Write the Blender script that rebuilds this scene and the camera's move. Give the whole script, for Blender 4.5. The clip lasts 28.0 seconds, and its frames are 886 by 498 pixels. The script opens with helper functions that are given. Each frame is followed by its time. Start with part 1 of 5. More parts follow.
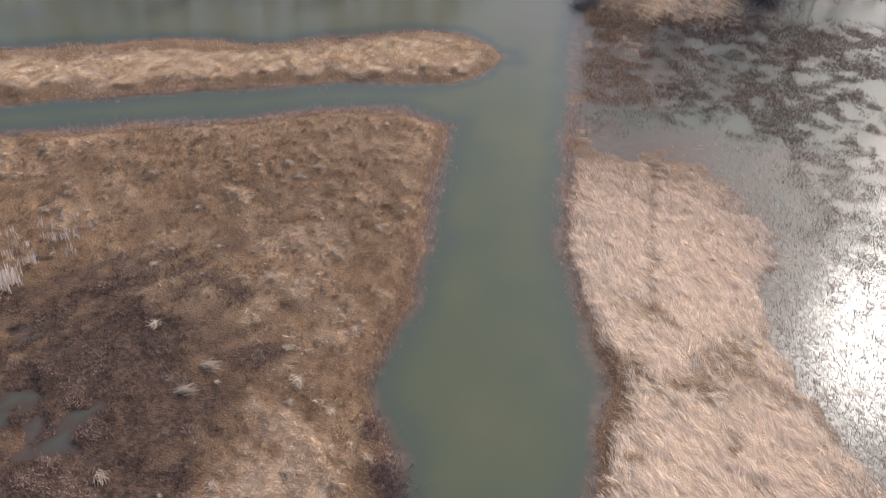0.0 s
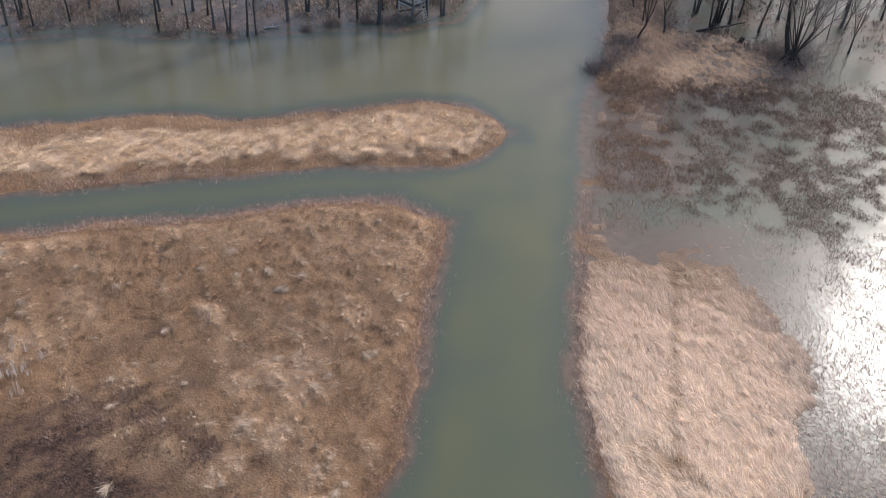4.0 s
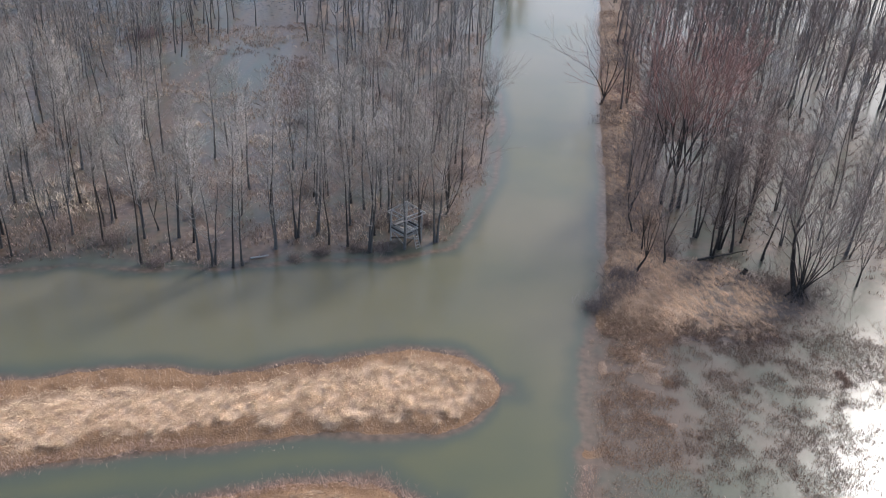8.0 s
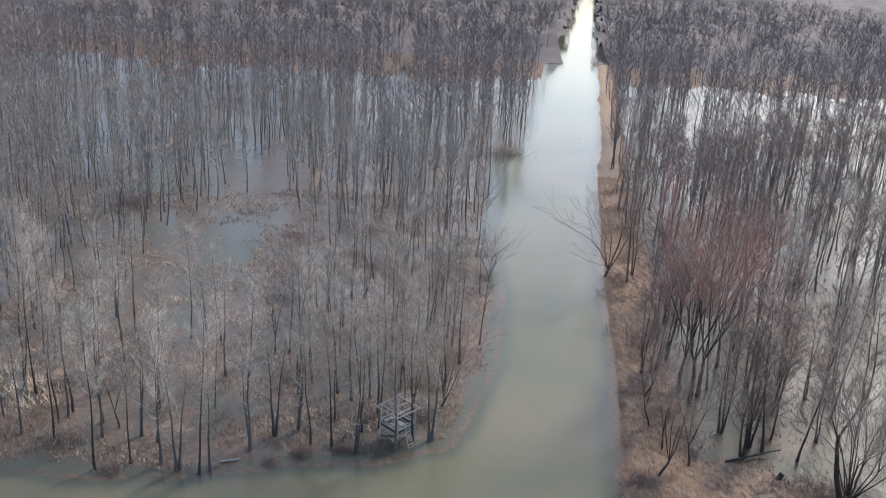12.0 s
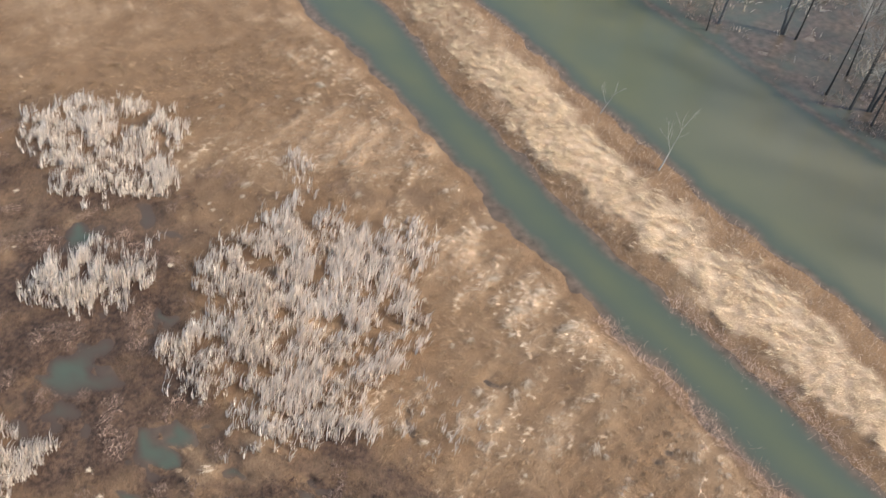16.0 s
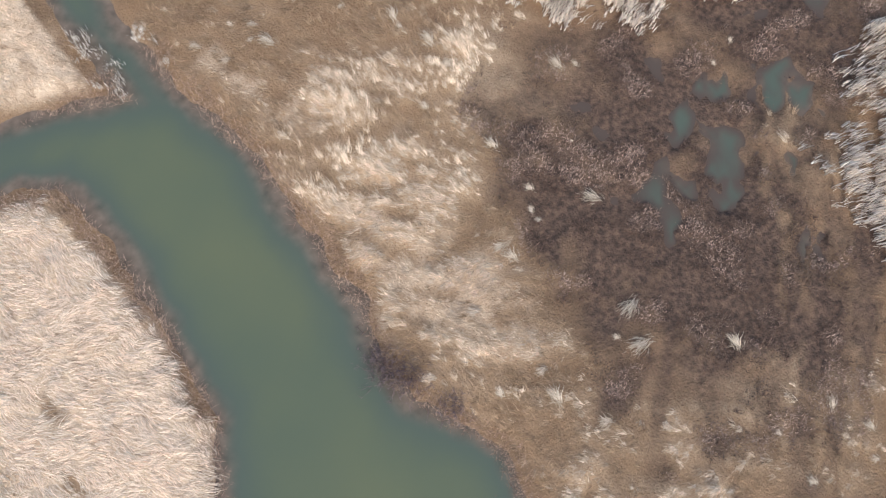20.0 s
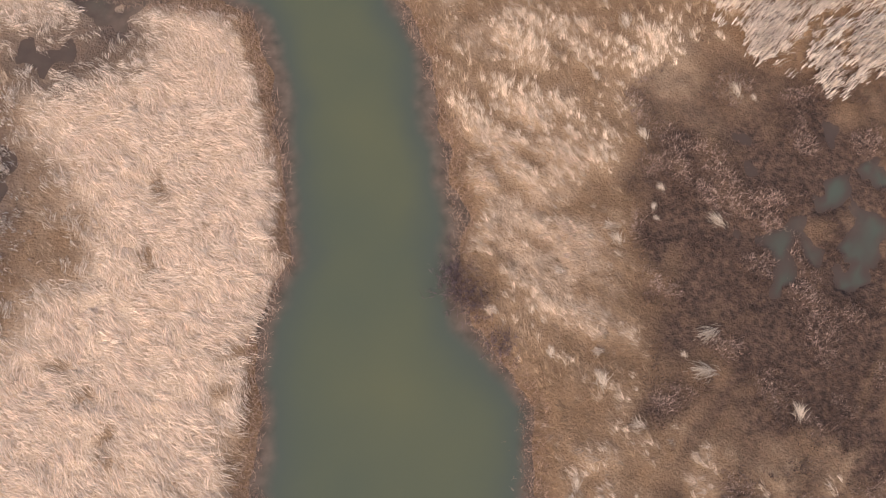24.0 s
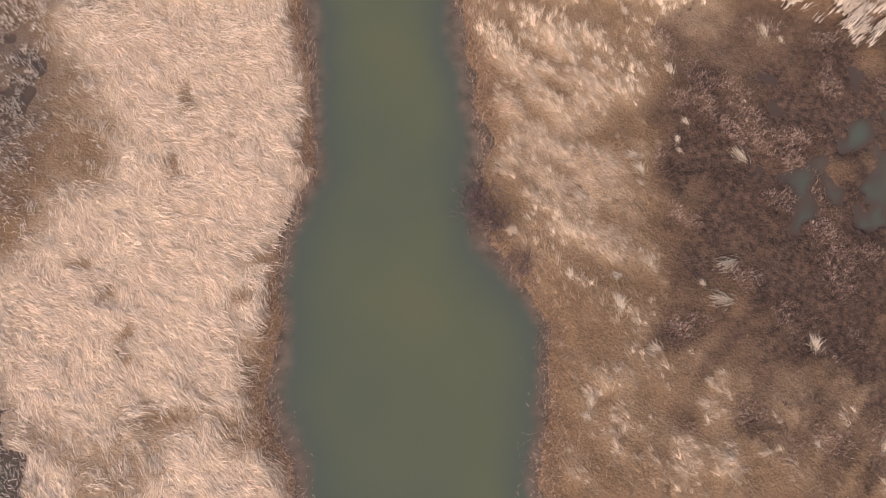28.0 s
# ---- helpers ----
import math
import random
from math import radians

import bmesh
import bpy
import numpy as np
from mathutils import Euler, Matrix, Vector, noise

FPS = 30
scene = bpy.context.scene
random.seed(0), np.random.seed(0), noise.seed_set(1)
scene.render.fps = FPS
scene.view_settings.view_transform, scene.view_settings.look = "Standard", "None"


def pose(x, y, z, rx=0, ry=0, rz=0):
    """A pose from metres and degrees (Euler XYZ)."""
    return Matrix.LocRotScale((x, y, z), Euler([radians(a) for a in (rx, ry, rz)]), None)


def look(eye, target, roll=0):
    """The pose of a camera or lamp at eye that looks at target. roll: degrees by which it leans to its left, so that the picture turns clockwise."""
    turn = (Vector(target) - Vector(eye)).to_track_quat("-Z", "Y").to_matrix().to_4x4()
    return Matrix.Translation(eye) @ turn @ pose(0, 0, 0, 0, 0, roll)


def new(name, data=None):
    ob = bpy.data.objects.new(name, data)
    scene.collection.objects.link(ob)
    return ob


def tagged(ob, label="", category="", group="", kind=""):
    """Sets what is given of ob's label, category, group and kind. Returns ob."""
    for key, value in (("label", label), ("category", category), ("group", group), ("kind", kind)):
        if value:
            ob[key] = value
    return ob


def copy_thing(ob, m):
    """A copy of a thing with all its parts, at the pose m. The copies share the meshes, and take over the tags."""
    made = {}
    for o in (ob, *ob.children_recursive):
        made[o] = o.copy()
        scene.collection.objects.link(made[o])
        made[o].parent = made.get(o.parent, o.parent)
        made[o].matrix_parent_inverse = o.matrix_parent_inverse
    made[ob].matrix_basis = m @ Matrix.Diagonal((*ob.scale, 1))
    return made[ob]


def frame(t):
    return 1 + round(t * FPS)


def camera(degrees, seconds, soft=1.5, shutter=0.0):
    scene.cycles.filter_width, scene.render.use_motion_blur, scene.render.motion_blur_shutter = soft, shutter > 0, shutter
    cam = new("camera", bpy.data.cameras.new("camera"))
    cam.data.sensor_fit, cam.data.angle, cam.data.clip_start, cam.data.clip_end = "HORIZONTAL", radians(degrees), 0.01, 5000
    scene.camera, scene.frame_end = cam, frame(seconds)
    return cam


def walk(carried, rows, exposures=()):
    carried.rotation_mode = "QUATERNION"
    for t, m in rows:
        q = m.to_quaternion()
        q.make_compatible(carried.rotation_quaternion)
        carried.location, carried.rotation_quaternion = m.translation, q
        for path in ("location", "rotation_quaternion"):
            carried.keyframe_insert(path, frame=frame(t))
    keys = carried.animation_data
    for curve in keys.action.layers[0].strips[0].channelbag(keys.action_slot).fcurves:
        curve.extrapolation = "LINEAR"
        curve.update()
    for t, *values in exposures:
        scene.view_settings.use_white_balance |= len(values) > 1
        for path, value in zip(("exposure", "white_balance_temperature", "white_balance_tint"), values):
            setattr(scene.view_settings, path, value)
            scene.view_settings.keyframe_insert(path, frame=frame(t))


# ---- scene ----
cam = camera(55.58, 28.0, soft=1.15, shutter=0.12)
PATH = [
    (0.0, 0.32, 0.06, 39.10, 50.38, -3.00, 1.70),
    (0.5, 0.47, 1.25, 38.96, 50.47, -2.84, 1.92),
    (1.0, 0.60, 2.54, 38.87, 50.59, -2.58, 2.03),
    (1.5, 0.69, 3.94, 38.89, 50.68, -2.48, 2.13),
    (2.0, 0.75, 5.37, 39.04, 50.66, -2.40, 2.21),
    (2.5, 0.79, 6.79, 39.40, 50.59, -2.47, 2.27),
    (4.5, 0.88, 12.17, 41.87, 50.66, -2.54, 2.25),
    (5.0, 0.88, 13.52, 42.74, 50.70, -2.51, 2.30),
    (5.5, 0.92, 14.83, 43.71, 52.18, -2.51, 2.38),
    (6.0, 0.93, 16.11, 44.71, 60.03, -2.55, 2.33),
    (6.5, 0.93, 17.37, 45.60, 60.04, -2.59, 2.36),
    (7.0, 0.95, 18.61, 46.31, 60.06, -2.72, 2.42),
    (7.5, 1.00, 19.80, 46.78, 60.01, -2.88, 2.50),
    (8.0, 1.08, 20.96, 47.04, 59.94, -2.83, 2.48),
    (8.5, 1.12, 22.13, 47.17, 59.97, -2.85, 2.48),
    (9.0, 1.11, 23.32, 47.21, 60.02, -2.82, 2.43),
    (9.5, 1.03, 24.50, 47.20, 60.11, -2.83, 2.35),
    (10.0, 0.91, 25.65, 47.16, 60.24, -2.92, 2.32),
    (10.5, 0.74, 26.81, 47.08, 60.33, -2.94, 2.23),
    (11.0, 0.60, 27.99, 47.00, 63.79, -3.10, 2.17),
    (11.5, 0.53, 29.21, 46.94, 69.92, -3.09, 1.99),
    (13.5, 0.88, 34.28, 47.17, 70.14, -3.10, 13.77),
    (14.0, 0.85, 34.88, 47.22, 69.54, -2.81, 24.44),
    (14.5, 0.73, 34.96, 47.25, 68.08, -2.49, 37.17),
    (15.0, 0.60, 34.66, 47.24, 62.86, -2.42, 49.36),
    (15.5, 0.50, 34.20, 47.13, 53.52, -2.32, 60.11),
    (16.0, 0.45, 33.77, 46.97, 44.27, -2.30, 70.26),
    (16.5, 0.44, 33.38, 46.80, 35.16, -2.22, 79.69),
    (17.0, 0.42, 33.10, 46.59, 26.13, -2.29, 89.39),
    (17.5, 0.53, 32.88, 46.57, 17.06, -2.21, 98.83),
    (18.0, 0.77, 32.75, 46.54, 16.79, -2.19, 107.88),
    (18.5, 1.16, 32.63, 46.53, 16.99, -2.29, 116.29),
    (19.0, 1.60, 32.53, 46.40, 16.52, -2.46, 124.71),
    (19.5, 2.05, 32.53, 46.19, 16.52, -2.54, 133.08),
    (20.0, 2.46, 32.68, 45.93, 16.81, -2.53, 140.33),
    (20.5, 2.78, 33.08, 45.67, 17.25, -2.38, 147.29),
    (21.0, 3.06, 33.67, 45.43, 17.91, -2.20, 154.30),
    (21.5, 3.33, 34.44, 45.21, 18.84, -2.13, 160.81),
    (23.5, 4.60, 38.32, 44.53, 20.00, -2.61, 165.56),
    (24.0, 4.98, 39.35, 44.44, 19.76, -2.69, 165.84),
    (24.5, 5.40, 40.36, 44.42, 19.56, -2.81, 166.18),
    (25.0, 5.83, 41.31, 44.46, 19.44, -2.95, 166.49),
    (25.5, 6.23, 42.10, 44.51, 19.34, -3.05, 166.70),
    (26.0, 6.55, 42.72, 44.55, 19.23, -3.10, 167.01),
    (26.5, 6.78, 43.12, 44.52, 19.36, -3.19, 167.83),
    (27.0, 6.93, 43.32, 44.28, 19.64, -3.28, 167.96),
    (27.5, 6.99, 43.34, 43.75, 19.66, -3.35, 168.15),
    (28.0, 7.00, 43.29, 43.07, 19.66, -3.46, 168.23),
]
EXPOSURES = [(0.0, 0.50, 6420, 11), (5.0, 0.58, 6300, 11), (8.0, 0.74, 6280, 11), (9.0, 0.88, 6240, 10), (11.5, 0.90, 6280, 9), (14.0, 1.22, 6450, 9), (15.0, 1.34, 6650, 8), (16.0, 0.95, 6480, 3),
             (17.5, 0.92, 6480, -2), (19.0, 0.91, 5950, 0), (21.0, 0.81, 5850, 3), (21.8, 0.78, 6100, 6), (23.6, 0.58, 6850, 15), (28.0, 0.51, 7000, 17)]
walk(cam, [(r[0], pose(*r[1:])) for r in PATH], EXPOSURES)

# ---- light ----
SUN_AZ, SUN_EL = radians(38), radians(37)
world = bpy.data.worlds.new("sky")
scene.world = world
world.use_nodes = True
wn = world.node_tree
sky = wn.nodes.new("ShaderNodeTexSky")
sky.sky_type = "NISHITA"
sky.sun_disc = False
sky.sun_elevation, sky.sun_rotation = SUN_EL, SUN_AZ
sky.air_density, sky.dust_density, sky.ozone_density = 1.0, 2.8, 2.4
wn.links.new(sky.outputs[0], wn.nodes["Background"].inputs[0])
wn.nodes["Background"].inputs[1].default_value = 0.15
sun_data = bpy.data.lights.new("sun", "SUN")
sun_data.energy, sun_data.angle, sun_data.color = 2.0, radians(8.0), (1.0, 0.95, 0.88)
sun = new("sun", sun_data)
sun_dir = Vector((math.sin(SUN_AZ) * math.cos(SUN_EL), math.cos(SUN_AZ) * math.cos(SUN_EL), math.sin(SUN_EL)))
sun.matrix_world = look(sun_dir * 200, (0, 0, 0))


# ---- noise and shape helpers ----
def vnoise(x, y, size, seed):
    """Smooth value noise from -1 to 1 with bumps of the given size in metres."""
    u, v = x / size + seed * 13.7, y / size - seed * 7.3
    iu, iv = np.floor(u), np.floor(v)
    fu, fv = u - iu, v - iv
    fu, fv = fu * fu * (3 - 2 * fu), fv * fv * (3 - 2 * fv)

    def at(a, b):
        h = np.sin(a * 127.1 + b * 311.7 + seed * 74.7) * 43758.5453
        return h - np.floor(h)

    if u.size:
        u0, v0 = iu.min(), iv.min()
        wide, deep = int(iu.max() - u0) + 2, int(iv.max() - v0) + 2
    if u.size and wide * deep < u.size:
        table = at(u0 + np.arange(wide)[:, None], v0 + np.arange(deep)[None]).ravel()
        k = ((iu - u0) * deep + (iv - v0)).astype(np.int64)
        a00, a10, a01, a11 = table[k], table[k + deep], table[k + 1], table[k + deep + 1]
    else:
        a00, a10, a01, a11 = at(iu, iv), at(iu + 1, iv), at(iu, iv + 1), at(iu + 1, iv + 1)
    top, low = a00 * (1 - fu) + a10 * fu, a01 * (1 - fu) + a11 * fu
    return (top * (1 - fv) + low * fv) * 2 - 1


def fbm(x, y, size, seed, octaves=3):
    total, weight, norm = 0, 1.0, 0.0
    for n in range(octaves):
        total = total + weight * vnoise(x, y, size / 2 ** n, seed + n * 3)
        norm += weight
        weight *= 0.55
    return total / norm


def ramp(v, a, b):
    u = np.clip((v - a) / (b - a), 0, 1)
    return u * u * (3 - 2 * u)


def blob(x, y, cx, cy, rx, ry, soft=0.35):
    """1 inside an ellipse, 0 outside, with a soft edge."""
    return 1 - ramp(np.sqrt(((x - cx) / rx) ** 2 + ((y - cy) / ry) ** 2), 1 - soft, 1 + soft)


# ---- plan of the marsh: banks of the channels ----
CH_Y = [-60, 5, 8, 13, 18, 23, 26.4, 28.5, 31, 34, 38, 42, 48, 56, 64, 70]
CH_W = [-3, -1.9, -2.5, -2.8, -2.7, -2.1, -0.9, -1.2, -2.0, -3.1, -2.0, -0.9, -0.6, 0.2, 0.8, 1.0]
EB_Y = [-60, 8, 13, 18, 23, 27, 31, 35, 37, 42, 48, 56, 64, 70, 78, 85, 97, 110, 137, 169, 220, 257, 400, 640, 1500]
EB_X = [6.7, 6.7, 6.4, 6.7, 7.6, 9.4, 10.6, 11.4, 11.2, 10.4, 10.0, 10.6, 11.6, 12.6, 13, 13.9, 17.6, 18.9, 21.8, 25.2, 31, 37, 55, 85, 200]
NB_Y = [95, 103, 110, 121, 146, 165, 195, 228, 232, 257, 404, 640, 1500]
NB_X = [-4, 0.6, 2.7, 5.4, 7.0, 5.2, 7.1, 9, 12.5, 17.7, 33.6, 66, 180]
WM_X = [-300, -107, -80, -55, -43, -30, -24, -16, -11, -3, 1]
WM_Y = [0, 43, 49.5, 55.2, 57, 60.3, 61.8, 63.7, 65.8, 67, 64]
IS_X = [-300, -107, -80, -55, -43, -31, -24, -16, -7.5, 0.7, 3.6, 5.4, 6.2]
IS_Y = [8, 50.5, 57.5, 60.5, 62.8, 65.6, 67.8, 69.8, 71.6, 72.6, 74.2, 76.3, 78.6]
IN_X = [-300, -141, -110, -84, -58, -38, -25, -17.5, -12, -2.5, 2.5, 4.9, 6.2]
IN_Y = [15, 53.5, 60, 66, 71, 75, 78.3, 77.9, 80.5, 83.4, 82.9, 81.2, 78.7]
NS_X = [-300, -133, -112, -96, -79, -60, -47, -38, -31, -22, -16, -5.8, 1, 12]
NS_Y = [25, 69.4, 77.8, 81.7, 84.2, 88.9, 91.8, 94.6, 94.4, 95.6, 98.0, 99.8, 103, 104]
PUDDLES = [(-38.4, 23.1, 2.5), (-51.5, 24.6, 1.9), (-31.9, 27.3, 1.2), (-31.4, 29.9, 1.1), (-30.1, 28.5, 0.9), (-25.1, 29.6, 1.6), (-20.2, 28.9, 1.8), (-27.2, 32.2, 1.0), (-24.5, 36.3, 1.1), (-27.9, 25.7, 0.9),
           (-50.4, 16.6, 1.9), (-41.7, 29.1, 1.1), (-37.5, 6.3, 2.2), (-22.6, 31.6, 1.2), (-18.9, 30.9, 1.0), (-24.4, 26.6, 1.0), (-29.6, 50.1, 0.9), (-27.3, 43.5, 1.0), (-20.6, 58.1, 0.8)]
DRIFTS = [(-4.7, 17.3, 0.9, 2.6), (-4.4, 21.0, 0.8, 2.2), (-3.6, 24.4, 0.8, 1.8), (-5.6, 18.6, 1.5, 3.0), (-7.0, 21.0, 1.6, 2.6), (-9.2, 21.6, 0.9, 1.4), (-6.4, 24.4, 0.9, 1.8), (-5.1, 28.7, 1.3, 1.7), (-6.3, 38.9, 1.0, 3.4), (-7.9, 41.3, 0.9, 2.2), (-5.5, 26.3, 1.4, 2.4), (-8.2, 25.8, 1.3, 2.4), (-7.6, 30.3, 1.0, 1.8), (-9.8, 31.2, 0.8, 1.3), (-8.2, 17.0, 1.8, 3.0), (-9.9, 20.2, 2.4, 3.2), (-13.2, 13.6, 2.2, 3.2),
          (-10.6, 42.7, 0.8, 1.2), (-17.3, 14.2, 2.0, 2.6), (-9.0, 12.0, 2.0, 3.0), (-37.5, 54.0, 1.2, 1.6), (-34.2, 54.2, 1.3, 1.5), (-31.0, 57.2, 1.5, 1.6), (-15.1, 52.2, 0.9, 1.2), (-26.0, 48.0, 1.6, 2.2), (-12.0, 46.5, 1.2, 2.4), (-42.0, 52.5, 2.0, 2.4)]
POND = (-36, 147, 8, 11)


def land_distance(x, y):
    """Metres from the nearest bank: positive on land, negative in the channels."""
    west = np.minimum(np.interp(y, CH_Y, CH_W) - x, (np.interp(x, WM_X, WM_Y) - y) * 0.96)
    island = np.minimum(np.minimum(y - np.interp(x, IS_X, IS_Y), np.interp(x, IN_X, IN_Y) - y), 6.2 - x)
    north = np.minimum(y - np.interp(x, NS_X, NS_Y), np.interp(y, NB_Y, NB_X) - x)
    east = np.minimum(x - np.interp(y, EB_Y, EB_X), (y - (9.4 - 0.42 * x)) * 0.92)
    south = np.minimum((4.6 - 0.42 * x - y) * 0.92, x - 0.7 + 0.02 * y)
    return np.maximum.reduce([west, island, north, east, south])


def wet_weight(x, y):
    """Where the land is flooded and only hummocks stand out."""
    forest_w = ramp(y - np.interp(x, NS_X, NS_Y), -0.8, 0.8) * ramp(np.interp(y, NB_Y, NB_X) - x, -1, 0.5)
    e = x - np.interp(y, EB_Y, EB_X)
    forest_e = ramp(y, 96, 104) * ramp(e, 4.5, 9.0)
    flood_e = ramp(x + 2.5 * fbm(x, y, 4.0, 37) - 2.5 * (1 - ramp(y, 27, 33)), 21.5, 28.0) * ramp(y, 12, 26) * (1 - ramp(y, 96, 104))
    sedge_e = ramp(y + 3 * fbm(x, y, 4.0, 36), 53, 65) * (1 - ramp(y, 86, 91)) * ramp(e, -0.5, 2.5)
    pool_e = 0.75 * blob(x + fbm(x, y, 2.0, 34), y, 24.5, 14, 4.0, 6.0, 0.7) + 0.45 * blob(x, y, 17.5, 6.2, 4.5, 2.4, 0.7)
    near = (1 - ramp(y, 330, 400)) * ramp(x, -260, -200)
    return np.clip((forest_w * 1.12 + 1.25 * forest_e) * near + 1.3 * flood_e * (1 - ramp(x, 110, 150)) + sedge_e * 0.9 + pool_e * 0.8, 0, 1.3)


def hummock(x, y):
    """Leafy hummocks of the swamp, about a metre across."""
    return fbm(x, y, 1.9, 85, 2)


def wind(x, y):
    """Metres along and across the way in which the wind has laid the meadow."""
    return x * 0.62 - y * 0.78, x * 0.78 + y * 0.62


def streaks(x, y, size, seed, stretch=3.0):
    along, across = wind(x, y)
    return fbm(along / stretch + 0.5 * size * fbm(x, y, 5.0, seed + 40), across, size, seed)


def tuft(x, y):
    """Cream tufts and drifts among the brown of the west meadow, 0 to 1."""
    drift = 0.42 * fbm(x, y, 8.0, 63) + 0.16 * ramp(y + 3 * fbm(x, y, 6.0, 62), 40, 50) + 0.22 * (1 - ramp(np.abs(y - 20 - 0.5 * (x + 16)), 2, 8)) * (x < -12) * (y < 24)
    laid = np.zeros(np.shape(x))
    here = (x > -48) & (x < 2) & (y > 4) & (y < 64)
    along, across = wind(x[here], y[here])
    bend = 0.8 * fbm(x[here], y[here], 2.6, 59)
    for cx, cy, a_, l_ in DRIFTS:
        ca, cc = wind(cx, cy)
        laid[here] = np.maximum(laid[here], 1 - ramp(np.sqrt(((across - cc + bend) / a_) ** 2 + ((along - ca + bend) / l_) ** 2), 0.35, 1.35))
    small = streaks(x, y, 0.8, 65)
    soft = 0.42 * ramp(drift + 0.35 * small, -0.15, 0.5) + 0.5 * ramp(drift * 0.9 + 0.9 * small, 0.3, 0.85)
    return np.clip(soft + 0.74 * laid * ramp(small, -0.75, 0.35), 0, 1) * (x < 8) * ramp(land_distance(x, y) + 0.9 * fbm(x, y, 1.8, 43, 2), 0.4, 1.7)


def height(x, y):
    """The ground's height; the water stands at 0."""
    d = land_distance(x, y) + 0.8 * fbm(x, y, 3.6, 5) + 0.25 * fbm(x, y, 1.1, 8)
    bed = -0.2 * ramp(-d, 0.0, 0.9) - 0.95 * ramp(-d, 0.3, 3.4)
    land = 0.27 * ramp(d, 0.0, 2.0) + 0.06 * fbm(x, y, 4.0, 2) + 0.06 * vnoise(x, y, 0.8, 4) * ramp(d, 0.3, 1.2)
    wet = wet_weight(x, y)
    land = land - wet * (0.395 - 0.17 * fbm(x, y, 6.5, 9) - 0.10 * fbm(x, y, 1.6, 21))
    dark = dark_weight(x, y) * np.where((x > -32) & (x < 8), 1 - 0.85 * ramp(y, 30, 34), 1.0)
    land = land - dark * (0.145 - 0.13 * fbm(x, y, 3.4, 31) - 0.24 * hummock(x, y))
    land = land + 0.17 * tuft(x, y) * ramp(d, 0.5, 1.5) * (1 - dark)
    land = land + 0.07 * tracks(x, y)
    wx, wy = x + 1.3 * fbm(x, y, 1.8, 3) + 0.8 * vnoise(x, y, 0.7, 7), y + 1.3 * fbm(x, y, 1.8, 6) + 0.8 * vnoise(x, y, 0.7, 11)
    low = (x > -58) & (x < -14) & (y > 0) & (y < 62)
    for px, py, pr in PUDDLES:
        land[low] -= 0.50 * blob(wx[low], wy[low], px, py, pr * 0.7, pr * 0.7, 1.0)
    land = land - 0.12 * blob(wx, wy, *POND)
    land = land - 0.16 * blob(wx, wy, 19, 68.3, 8.5, 1.9, 0.5) * ramp(d, 0, 1)
    land = land + 0.40 * blob(x, y, 26.5, 95.5, 10.5, 7.5, 0.4)
    return np.where(d > 0, land, np.minimum(bed, land))


def trail(x, y):
    """A trodden line through the straw of the east bank."""
    s = (y - 38) / 21
    return (1 - ramp(np.abs(x - 14.6 - 3.8 * s + 0.5 * fbm(x, y, 3.0, 39)), 0.1, 0.5)) * ramp(s, 0, 0.2) * (1 - ramp(s, 0.95, 1.15))


